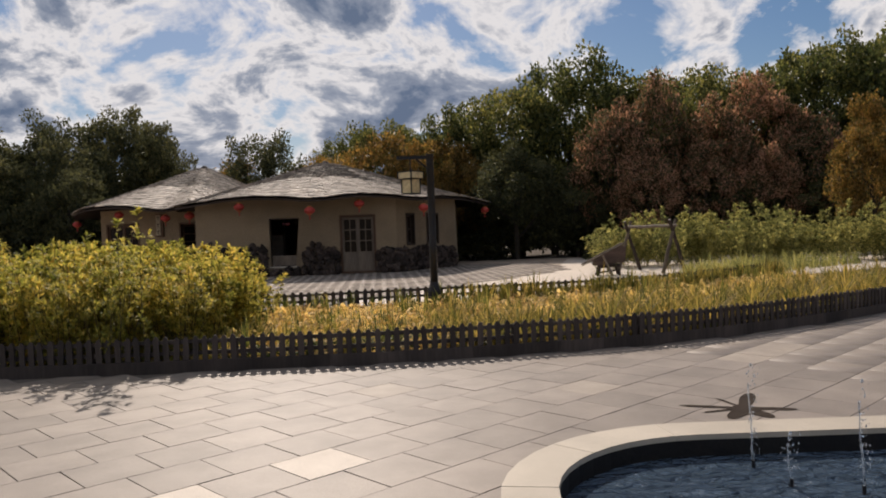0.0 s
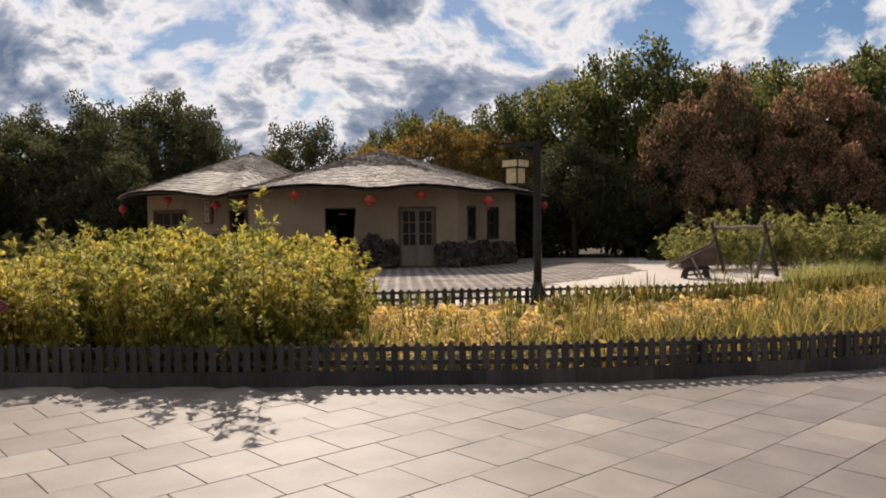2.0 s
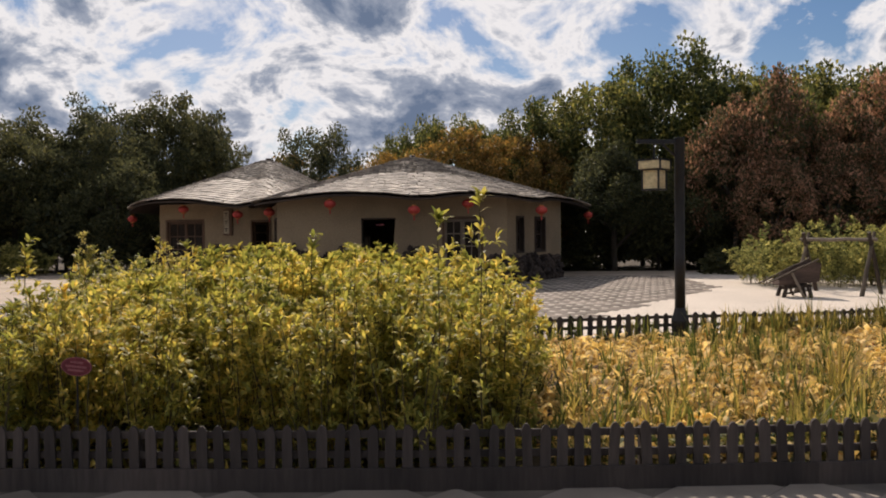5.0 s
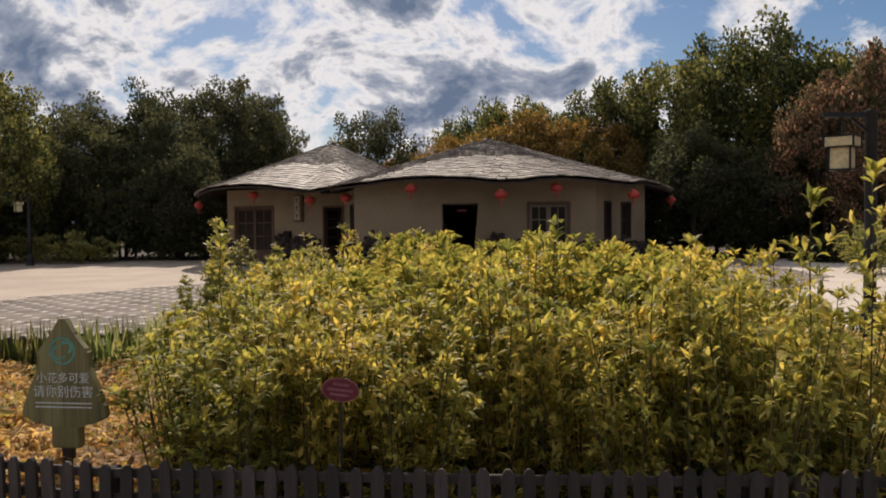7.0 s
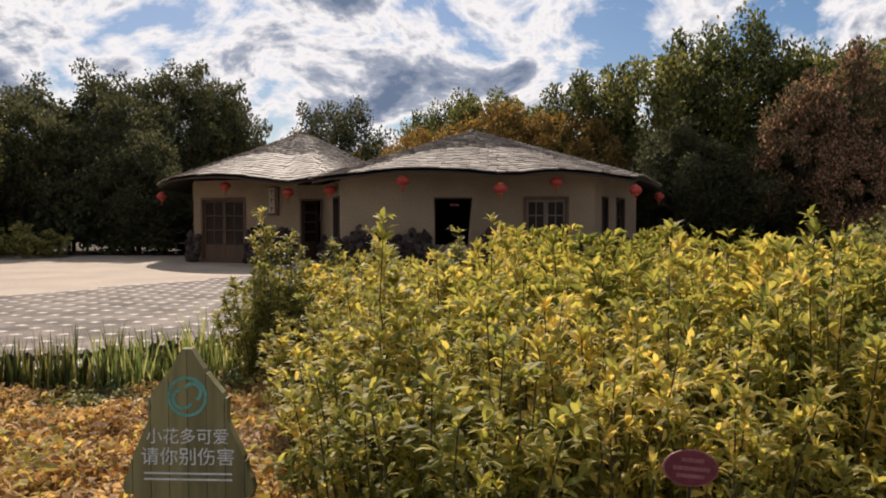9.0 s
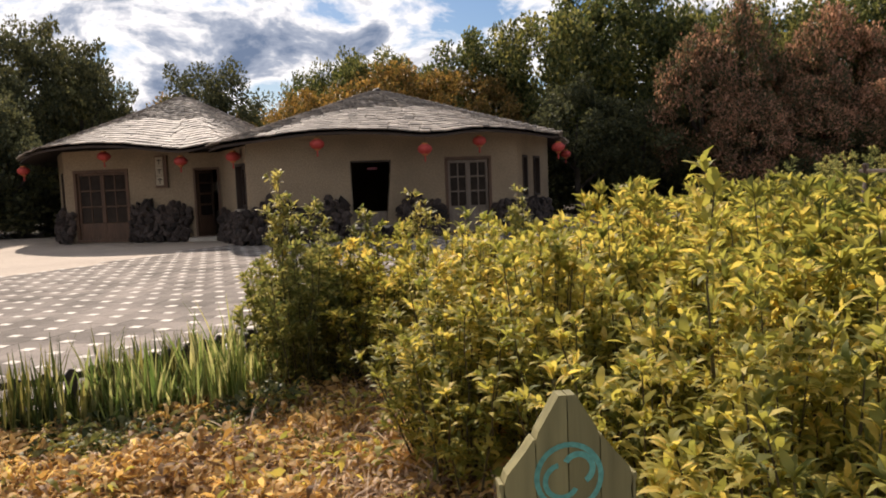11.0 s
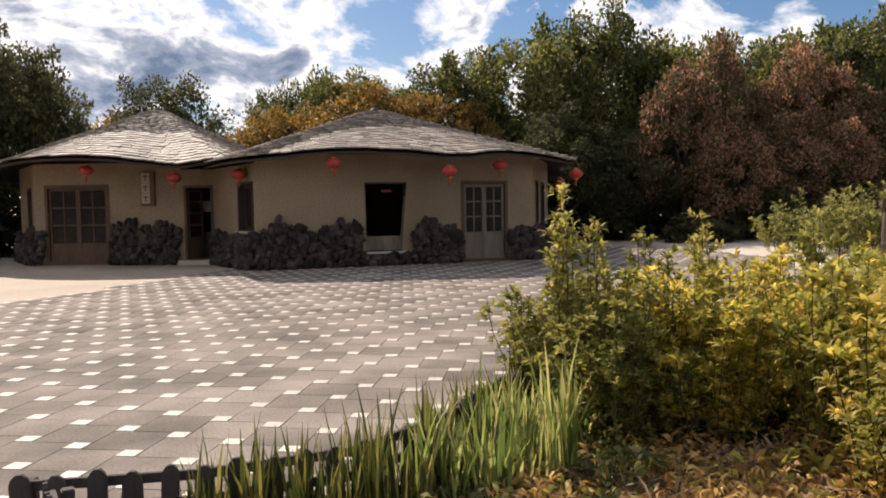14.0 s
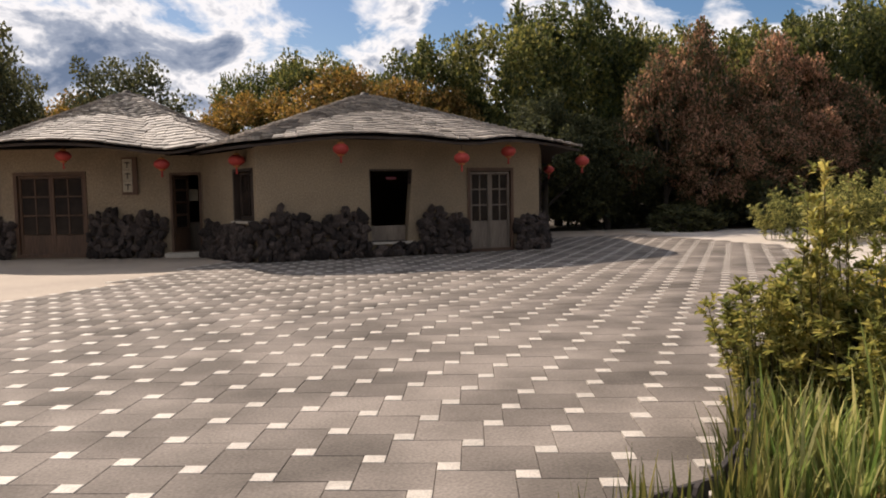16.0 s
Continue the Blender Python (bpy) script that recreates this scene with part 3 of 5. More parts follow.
def bars(parent, name, m, w, h, cols, rows, t, dpt, mat, glass=True, panel=0.0):
    """A leaf of a door or window: stiles, rails, glazing bars and panes, in the xz plane, y = 0 the face."""
    leaf = put(name, mesh_of(name, *frame_shape(w, h, 0.07, dpt), mat), parent, m)
    x0, z0 = 0.07, 0.07 + panel
    iw, ih = w - 0.14, h - 0.14 - panel
    if panel:
        part("panel", boxed(iw, dpt * 0.6, panel, 0.004, Matrix.Translation((w / 2, dpt / 2, 0.07))), mat, leaf)
    for c in range(1, cols):
        part("glazing_bar", boxed(t, dpt * 0.7, ih, 0, Matrix.Translation((x0 + iw * c / cols, dpt / 2, z0))), mat, leaf)
    for r in range(1, rows):
        part("glazing_bar", boxed(iw, dpt * 0.66, t, 0, Matrix.Translation((w / 2, dpt / 2, z0 + ih * r / rows))), mat, leaf)
    if glass:
        for c in range(cols):
            for r in range(rows):
                part("pane", boxed(iw / cols - t * 0.6, 0.008, ih / rows - t * 0.6, 0, Matrix.Translation((x0 + iw * (c + 0.5) / cols, dpt * 0.75, z0 + ih * r / rows + t * 0.3))), GLASS, leaf)
    return leaf


def frame_shape(w, h, t, d):
    """A rectangular frame with its lower left corner at the origin."""
    o, i = [(0, 0), (w, 0), (w, h), (0, h)], [(t, t), (w - t, t), (w - t, h - t), (t, h - t)]
    v = [(x, y, z) for y in (0, d) for ring in (o, i) for x, z in ring]
    f = []
    for k in range(4):
        n = (k + 1) % 4
        f += [(k, n, 4 + n, 4 + k), (8 + n, 8 + k, 12 + k, 12 + n), (n, k, 8 + k, 8 + n), (4 + k, 4 + n, 12 + n, 12 + k)]
    return v, f


def mesh_bm(verts, faces):
    bm = bmesh.new()
    vs = [bm.verts.new(v) for v in verts]
    for f in faces:
        bm.faces.new([vs[k] for k in f])
    return bm


def surround(m, s0, s1, z0, z1, t=0.1, proud=0.03, mat=None):
    w, h = s1 - s0, z1 - z0
    return put("door_frame", mesh_of("door_frame", *frame_shape(w + 0.06, h + 0.06, t, 0.2), mat or FRAMEWOOD), cottage, m @ Matrix.Translation((s0 - 0.03, -proud, z0 - 0.03)))


# front of the east hut
F0, F1 = (-10.05, 31.8), (-1.73, 31.8)
mf = wall_run(F0, F1, [(3.03, 4.31, 0.38, 2.4), (6.0, 7.43, 0.04, 2.4)])
for x, s, wide in ((3.03, 1, 0.05), (4.31, -1, 0.2)):
    bm = bmesh.new()
    vs = [bm.verts.new((x + s * dx, y, z)) for y in (0.004, 0.28) for dx, z in ((0, 0.38), (wide, 0.38), (0.012, 2.4), (0, 2.4))]
    for f in ((0, 1, 2, 3), (7, 6, 5, 4), (0, 4, 5, 1), (1, 5, 6, 2), (2, 6, 7, 3), (3, 7, 4, 0)):
        bm.faces.new([vs[k] for k in f])
    part("door_jamb", bm, PLASTER, cottage, "slanting plaster jamb", m=mf)
# a wide opening without glass: dark room behind, low board across its foot
part("door_lining", mesh_bm(*frame_shape(1.28, 2.02, 0.05, 0.26)), DARKWOOD, cottage, "dark timber lining", m=mf @ Matrix.Translation((3.03, 0.03, 0.38)))
part("low_board", boxed(1.14, 0.05, 0.42, 0.01, mf @ Matrix.Translation((3.66, 0.22, 0.42))), PALEWOOD, cottage, "faded board across the foot of the opening")
part("notice", boxed(0.3, 0.01, 0.07, 0, mf @ Matrix.Translation((3.72, 0.16, 2.12))), TAGRED, cottage, "small red notice hung in the opening")
part("door_sill", boxed(1.2, 0.34, 0.06, 0.01, mf @ Matrix.Translation((3.66, 0.02, 0.34))), COPING, cottage, "pale stone sill")
surround(mf, 6.0, 7.43, 0.04, 2.4, 0.09)
for k in range(2):
    bars(cottage, "door_leaf", mf @ Matrix.Translation((6.07 + 0.645 * k, 0.04, 0.1)), 0.64, 2.22, 2, 3, 0.035, 0.045, PALEWOOD, panel=0.72)
# side facets of the east hut
mr = wall_run(F1, (0.8, 36.0), [(0.75, 1.35, 1.1, 2.42), (2.35, 3.3, 1.1, 2.42)])
for s0, s1 in ((0.75, 1.35), (2.35, 3.3)):
    surround(mr, s0, s1, 1.1, 2.42, 0.07, mat=DARKWOOD)
    bars(cottage, "window", mr @ Matrix.Translation((s0 + 0.04, 0.12, 1.14)), s1 - s0 - 0.08, 1.24, 2, 2, 0.03, 0.04, DARKWOOD)
ml = wall_run((-11.05, 35.2), F0, [(2.2, 3.35, 1.06, 2.42)], tall=2.95)
surround(ml, 2.2, 3.35, 1.06, 2.42, 0.07, mat=DARKWOOD)
bars(cottage, "window", ml @ Matrix.Translation((2.26, 0.14, 1.12)), 1.03, 1.24, 2, 1, 0.03, 0.04, DARKWOOD)
part("window_sill", boxed(1.25, 0.36, 0.06, 0.01, ml @ Matrix.Translation((2.78, 0.06, 1.0))), COPING, cottage, "pale stone sill")
# entrance between the huts
me_ = wall_run((-12.05, 35.4), (-11.05, 35.2), [(0.12, 0.94, 0.12, 2.42)], tall=2.95)
surround(me_, 0.12, 0.94, 0.12, 2.42, 0.07)
bars(cottage, "door_leaf", me_ @ pose(0.19, 0.12, 0.16, 0, 0, 62), 0.7, 2.2, 1, 4, 0.05, 0.045, FRAMEWOOD, panel=0.6)
part("counter", boxed(0.9, 0.4, 0.95, 0.02, me_ @ Matrix.Translation((0.45, 1.5, 0.02))), PALEWOOD, cottage, "pale counter inside the entrance")
part("counter_sign", boxed(0.62, 0.03, 0.36, 0.01, me_ @ Matrix.Translation((0.42, 1.2, 1.62))), TAN, cottage, "pale board hanging inside the entrance")
part("doorstep", boxed(1.1, 0.5, 0.14, 0.02, me_ @ Matrix.Translation((0.5, -0.25, -0.01))), COPING, cottage, "worn stone doorstep")
# front of the west hut
W0, W1 = (-16.5, 37.4), (-12.05, 35.4)
d0, d1 = along(W0, W1, (-16.14, 37.24)), along(W0, W1, (-14.23, 36.38))
mw = wall_run(W0, W1, [(d0, d1, 0.06, 2.5)])
surround(mw, d0, d1, 0.06, 2.5, 0.1)
for k in range(2):
    bars(cottage, "door_leaf", mw @ Matrix.Translation((d0 + 0.08 + k * (d1 - d0 - 0.15) / 2, 0.05, 0.12)), (d1 - d0 - 0.16) / 2, 2.3, 2, 3, 0.04, 0.045, FRAMEWOOD, panel=0.5)
mo = wall_run((-17.5, 40.5), W0, [(2.0, 2.7, 1.0, 2.45)])
surround(mo, 2.0, 2.7, 1.0, 2.45, 0.07, mat=DARKWOOD)
bars(cottage, "window", mo @ Matrix.Translation((2.04, 0.12, 1.04)), 0.62, 1.37, 1, 2, 0.03, 0.04, DARKWOOD)
for a, b in zip(WALLS[6:], WALLS[7:] + WALLS[:1]):
    wall_run(a, b, [], tall=2.95)
bm = bmesh.new()
bm.faces.new([bm.verts.new((x, y, 0.02)) for x, y in WALLS])
part("inner_floor", bm, INSIDE, cottage, "dim inner floor")
bm = bmesh.new()
bm.faces.new([bm.verts.new((x, y + 0.02, 2.9)) for x, y in WALLS])
part("inner_ceiling", bm, INSIDE, cottage, "dim inner ceiling")
for x in (-8.2, -2.0):
    part("inner_shelf", boxed(2.4, 0.5, 1.7, 0.02, Matrix.Translation((x, 34.6, 0.02))), INSIDE, cottage, "dim shelf inside")

EAVE_E = [(-10.95, 32.1, 2.98), (-9.5, 31.0, 3.1), (-8.0, 30.85, 3.24), (-6.3, 30.4, 3.19), (-4.85, 30.0, 3.05), (-3.3, 30.6, 3.2), (-1.9, 30.95, 3.14),
          (-0.75, 31.15, 2.98), (0.0, 32.6, 3.1), (1.3, 36.0, 3.12), (2.4, 38.3, 2.95), (2.4, 42, 3.05), (-1, 45, 3), (-6, 45.6, 3), (-10, 43.5, 3), (-11.4, 38, 3.05)]
EAVE_W = [(-18.05, 38.0, 2.98), (-17.0, 36.3, 3.2), (-15.6, 35.0, 3.27), (-14.0, 34.3, 3.22), (-12.2, 33.9, 3.0), (-11.2, 33.7, 3.12), (-10.3, 33.6, 3.12), (-9.2, 36.5, 3.1), (-7.8, 41, 3.1),
          (-8.6, 46, 3), (-13, 49.5, 3), (-17.4, 48, 3), (-18.9, 44.5, 3.05), (-18.6, 41, 3.05)]


def roof(eave, peak, rows, seed, near):
    n = 128
    E, _ = spline(eave, n, True)
    P = np.array(peak)
    prof = lambda u: (0.95 * u + 0.05 * u * u if u < 0.9 else 0.8955 + 0.82 * (u - 0.9)) / 0.9775

    def at(u, s):
        """The roof's surface: u from eave to peak, s round the eave in samples."""
        i = int(math.floor(s)) % n
        f = s - math.floor(s)
        e = E[i] * (1 - f) + E[(i + 1) % n] * f
        p = e + (P - e) * u
        p[2] = e[2] + (P[2] - e[2]) * prof(u)
        return Vector(p)
    us = np.linspace(0, 0.985, 18)
    top = np.array([[at(u, s) for s in range(n)] for u in us])
    v = np.concatenate([top.reshape(-1, 3) - (0, 0, 0.035), top.reshape(-1, 3) - (0, 0, 0.1)])
    k, h = len(us), len(us) * n
    f = []
    for a in range(k - 1):
        for s in range(n):
            q = (s + 1) % n
            f += [(a * n + s, a * n + q, (a + 1) * n + q, (a + 1) * n + s), (h + a * n + q, h + a * n + s, h + (a + 1) * n + s, h + (a + 1) * n + q)]
    f += [(h + s, h + (s + 1) % n, (s + 1) % n, s) for s in range(n)]
    base = put("roof", mesh_of("roof", v, f, DARKWOOD), cottage, label="wavy dark eaves under weathered wood shingles")
    me = chamfered(1, 1, 0.04, 0.006, SHINGLE, "shingle")
    rnd, places = random.Random(seed), []
    for r in range(rows):
        u = r / rows * 0.97
        ring = [at(u, s) for s in range(n)]
        per = sum((ring[s] - ring[(s + 1) % n]).length for s in range(n))
        cnt = max(6, int(per / 0.3))
        shift = rnd.random()
        for c in range(cnt):
            s = (c + shift + rnd.uniform(-0.08, 0.08)) / cnt * n
            p, q, t = at(u, s), at(min(u + 1.35 / rows, 0.99), s), at(u, s + 0.4)
            up, side = q - p, (t - p).normalized()
            nrm = side.cross(up).normalized()
            if nrm.z < 0:
                nrm, side = -nrm, -side
            ln = up.length * rnd.uniform(0.95, 1.08)
            w = per / cnt * rnd.uniform(0.95, 1.02)
            upn = nrm.cross(side).normalized()
            tilt = nrm * (0.06 + rnd.uniform(0, 0.018))
            m = Matrix((side * w, upn * ln - tilt, nrm)).transposed().to_4x4()
            m.translation = p + up * 0.42 + tilt * 0.6 + nrm * 0.005 - upn * rnd.uniform(0, 0.05)
            places.append(m)
    spread_pieces(base, "shingle", me, SHINGLE_J, places, near, 290, "shingle_rest", "weathered grey wooden shingles")
    part("roof_cap", lathe([(0.3, -0.12), (0.26, 0.0), (0.16, 0.07), (0.12, 0.13), (0.02, 0.15)], 12), DARKWOOD, base, "small dark cap", True, Matrix.Translation(peak))


roof(EAVE_E, (-5.4, 37.3, 5.1), 24, 1, (-5, 29, 3))
roof(EAVE_W, (-12.95, 42.6, 5.6), 25, 2, (-13.5, 33, 3))


def rubble(m, s0, s1, tops, seed):
    """Rough stones heaped against the foot of a wall, from s0 to s1 along it, up to the given heights."""
    rnd = random.Random(seed)
    cells = int((s1 - s0) / 0.2) + 1
    for c in range(cells):
        u = (c + 0.5) / cells
        x = s0 + (s1 - s0) * u
        k = u * (len(tops) - 1)
        i = min(int(k), len(tops) - 2)
        height = tops[i] + (tops[i + 1] - tops[i]) * (k - i)
        z = 0.1
        while z < height - 0.06:
            r = rnd.uniform(0.09, 0.19)
            d = 0.1 + 0.28 * (1 - z / max(height, 0.5))
            mm = m @ pose(x + rnd.uniform(-0.08, 0.08), -d * 0.55, z, rnd.uniform(0, 360), rnd.uniform(0, 360), rnd.uniform(0, 360)) @ Matrix.Diagonal((r * rnd.uniform(0.9, 1.3), r, r * rnd.uniform(0.7, 1.1), 1))
            put("stone", rnd.choice(STONES), cottage, mm)
            z += r * 1.1


def stone_mesh(seed):
    bm = bmesh.new()
    bmesh.ops.create_icosphere(bm, subdivisions=1, radius=1.0)
    for v in bm.verts:
        v.co *= 1.05 + 0.75 * noise.noise(v.co * 1.7 + Vector((seed * 7.3, 0, 0)))
        v.co.x = max(-0.8, min(0.8, v.co.x)); v.co.z = max(-0.75, min(0.75, v.co.z))
    me = bpy.data.meshes.new("stone")
    bm.to_mesh(me); bm.free()
    me.materials.append(RUBBLE)
    return me


STONES = [stone_mesh(k) for k in range(6)]
rubble(mf, -0.1, 2.95, [0.9, 1.5, 1.2, 1.1, 1.4, 1.15], 1)
rubble(mf, 3.0, 4.35, [0.34, 0.34], 2)
rubble(mf, 4.38, 5.95, [0.95, 1.4, 1.15, 1.05], 3)
rubble(mf, 7.48, 8.4, [1.0, 1.15, 1.0], 4)
rubble(mr, 0.0, 4.6, [1.0, 0.95, 1.05, 0.95, 0.9], 5)
rubble(ml, 0.3, 3.5, [1.1, 0.95, 0.95, 1.0], 6)
rubble(mw, d1 + 0.08, 4.85, [1.25, 1.5, 1.3, 1.35, 1.2], 7)
rubble(mw, -0.2, d0 - 0.06, [1.1, 1.2], 8)
rubble(mo, 0.2, 3.1, [1.0, 1.0, 1.0, 1.2], 9)


# the hanging name board
def name_board():
    s = along(W0, W1, (-13.0, 35.83))
    m = mw @ Matrix.Translation((s, -0.06, 1.83))
    th = thing("name_board", m, "vertical brown wooden board with three pale lettered panels", "sign")
    part("board", boxed(0.46, 0.06, 1.08, 0.012), FRAMEWOOD, th)
    for z in (0.1, 0.42, 0.74):
        part("panel", boxed(0.28, 0.02, 0.31, 0.004, Matrix.Translation((-0.05, -0.04, z - 0.02))), TAN, th, "pale tan panel with a dark character")
        part("character", boxed(0.17, 0.008, 0.03, 0, Matrix.Translation((-0.04, -0.056, z + 0.17))), DARKWOOD, th)
        part("character", boxed(0.03, 0.008, 0.18, 0, Matrix.Translation((-0.04, -0.062, z + 0.04))), DARKWOOD, th)


name_board()


# ---- red lanterns ----
def lantern_meshes():
    body = bmesh.new()
    n, rings = 20, []
    for k in range(9):
        a = math.pi * (0.1 + 0.8 * k / 8)
        rings.append([body.verts.new(((0.215 - 0.008 * (i % 2)) * math.sin(a) * math.cos(2 * math.pi * i / n), (0.215 - 0.008 * (i % 2)) * math.sin(a) * math.sin(2 * math.pi * i / n), -0.15 * math.cos(a))) for i in range(n)])
    for a, b in zip(rings, rings[1:]):
        for i in range(n):
            body.faces.new((a[i], a[(i + 1) % n], b[(i + 1) % n], b[i]))
    cap = lathe([(0.075, 0.135), (0.085, 0.14), (0.085, 0.17), (0.07, 0.18)], 14)
    foot = lathe([(0.07, -0.18), (0.085, -0.17), (0.085, -0.14), (0.075, -0.135)], 14)
    tassel = lathe([(0.012, -0.36), (0.03, -0.34), (0.02, -0.24), (0.032, -0.18)], 10)
    cord = log(bmesh.new(), (0, 0, 0.17), (0, 0, 0.42), 0.006, 0.006, 5)
    return body, cap, foot, tassel, cord


def lanterns(places):
    th = thing("lantern", Matrix.Translation(places[0]), "red silk palace lantern with yellow fringe under the eave", "lantern", "lanterns along the eaves")
    b, c, f, t, k = lantern_meshes()
    part("globe", b, RED, th, "", True); part("cap", c, GOLD, th); part("rim", f, GOLD, th); part("tassel", t, RED, th, "thin red tassel"); part("cord", k, DARKWOOD, th)
    for i, p in enumerate(places[1:]):
        copy_thing(th, pose(*p, 0, 0, 37 * i))


lanterns([(-10.45, 32.3, 2.66), (-5.0, 30.1, 2.62), (-3.15, 31.0, 2.86), (-0.55, 31.25, 2.61), (-8.0, 31.0, 2.89), (-18.0, 38.1, 2.62), (-14.7, 35.3, 2.92), (-12.2, 34.3, 2.65), (2.3, 38.0, 2.6)])


# ---- street lamp ----
def street_lamp(x, y, rz, label):
    th = thing("street_lamp", pose(x, y, -0.03, 0, 0, rz), label, "street lamp", "garden lamps")
    part("base", lathe([(0.17, 0), (0.17, 0.1), (0.14, 0.14), (0.15, 0.34), (0.13, 0.4), (0.1, 0.5), (0.085, 0.56)], 8), IRON, th)
    part("post", lathe([(0.085, 0.5), (0.085, 1.4), (0.08, 1.42), (0.08, 3.28), (0.09, 3.3)], 12), IRON, th, "", True)
    part("arm", boxed(0.78, 0.06, 0.07, 0.01, Matrix.Translation((-0.33, 0, 3.2))), IRON, th)
    part("bracket", log(bmesh.new(), (0, 0, 2.95), (-0.3, 0, 3.2), 0.02, 0.02, 6), IRON, th)
    part("hanger", log(bmesh.new(), (-0.43, 0, 2.92), (-0.43, 0, 3.2), 0.015, 0.015, 6), IRON, th)
    turn = pose(-0.43, 0, 0, 0, 0, -40 - rz)
    part("roof_band", boxed(0.38, 0.38, 0.13, 0.006, turn @ Matrix.Translation((0, 0, 2.79))), LAMPGLASS, th, "cream glass top band")
    part("lid", boxed(0.41, 0.41, 0.02, 0.004, turn @ Matrix.Translation((0, 0, 2.922))), IRON, th)
    part("shade", boxed(0.27, 0.27, 0.3, 0.004, turn @ Matrix.Translation((0, 0, 2.47))), LAMPGLASS, th, "cream glass box")
    for z, w in ((2.45, 0.29), (2.765, 0.32)):
        for k in range(4):
            part("cage_bar", boxed(w, 0.022, 0.022, 0, turn @ pose(0, 0, z, 0, 0, 90 * k) @ Matrix.Translation((0, w / 2, 0))), IRON, th)
    for k in range(4):
        q = turn @ pose(0, 0, 0, 0, 0, 90 * k)
        part("cage_bar", boxed(0.024, 0.024, 0.34, 0, q @ Matrix.Translation((0.138, 0.138, 2.45))), IRON, th)
        part("cage_bar", boxed(0.024, 0.024, 0.14, 0, q @ Matrix.Translation((0.192, 0.192, 2.785))), IRON, th)


street_lamp(-0.02, 16.8, 8, "black iron lamp post with hanging cream glass box lantern")
street_lamp(-26.2, 38.9, 20, "black iron lamp post with cream glass lantern by trees")


# ---- swing and handcart ----
def log_swing():
    a, b = Vector((6.62, 26.7, 1.52)), Vector((7.75, 25.3, 1.52))
    th = thing("log_swing_frame", Matrix.Translation(((a + b) / 2).xy.to_3d()), "rustic grey log frame with two crossed leg pairs", "swing")
    o = -((a + b) / 2).xy.to_3d()
    d = (b - a).normalized()
    side = Vector((-d.y, d.x, 0))
    part("crossbar", log(bmesh.new(), a - d * 0.15 + o, b + d * 0.15 + o, 0.055, 0.05, 9, 0.012, 3), PALEWOOD, th, "pale barkless log")
    for p in (a, b):
        for s in (-1, 1):
            part("leg", log(bmesh.new(), p + o + side * s * -0.17 + Vector((0, 0, 0.2)), Vector((p.x, p.y, -0.03)) + o + side * s * 0.62, 0.05, 0.065, 8, 0.012, int(p.x * 10 + s)), GREYWOOD if s < 0 else DARKWOOD, th, "weathered log leg")


def handcart():
    th = thing("wooden_handcart", pose(5.5, 25.0, 0, 0, 0, -8) @ Matrix.Scale(0.82, 4), "old brown wooden tip cart leaning on props", "cart")
    side = [(-0.55, 0.4), (0.62, 0.5), (0.7, 1.1), (0.5, 1.17), (-0.58, 0.56)]
    for sg in (-1, 1):
        bm = bmesh.new()
        rows = [[bm.verts.new((x, sg * (0.4 + 0.08 * (z - 0.4)) + d, z)) for x, z in side] for d in (-0.018, 0.018)]
        bm.faces.new(rows[0]); bm.faces.new(rows[1][::-1])
        for k in range(5):
            bm.faces.new((rows[0][k], rows[1][k], rows[1][(k + 1) % 5], rows[0][(k + 1) % 5]))
        bmesh.ops.recalc_face_normals(bm, faces=bm.faces[:])
        part("side_board", bm, CARTWOOD, th)
        part("shaft", log(bmesh.new(), (-1.0, sg * 0.36, 0.42), (0.62, sg * 0.47, 1.24), 0.03, 0.038, 8, 0.01, sg), GREYWOOD, th, "pale grey round shaft")
        part("prop", log(bmesh.new(), (-0.2, sg * 0.5, 0.8), (0.16, sg * 0.6, -0.02), 0.04, 0.045, 7, 0.006, sg), PALEWOOD, th, "pale leaning prop")
        for x, lean in ((-0.3, -0.12), (0.34, 0.1)):
            part("leg", log(bmesh.new(), (x, sg * 0.3, 0.4), (x + lean, sg * 0.36, -0.02), 0.06, 0.07, 8, 0.006, sg), DARKWOOD, th, "dark round leg")
    for k in range(5):
        part("plank", boxed(1.16, 0.145, 0.03, 0.005, pose(0.03, -0.3 + 0.15 * k, 0.44, 0, -5, 0)), CARTWOOD, th)
    for k in range(3):
        part("tail_board", boxed(0.03, 0.84, 0.19, 0.006, pose(0.64 + 0.02 * k, 0, 0.52 + 0.2 * k, 0, 6, 0)), CARTWOOD, th)
    part("front_board", boxed(0.03, 0.78, 0.16, 0.006, Matrix.Translation((-0.56, 0, 0.4))), CARTWOOD, th)
    part("trestle", boxed(0.85, 0.66, 0.1, 0.012, Matrix.Translation((0.04, 0, 0.32))), DARKWOOD, th)
    for z in (0.12, 0.3):
        part("brace", log(bmesh.new(), (-0.45, -0.4, z), (0.5, 0.36, z + 0.05), 0.035, 0.035, 7, 0.006, 4), DARKWOOD, th, "dark round brace")


log_swing()
handcart()


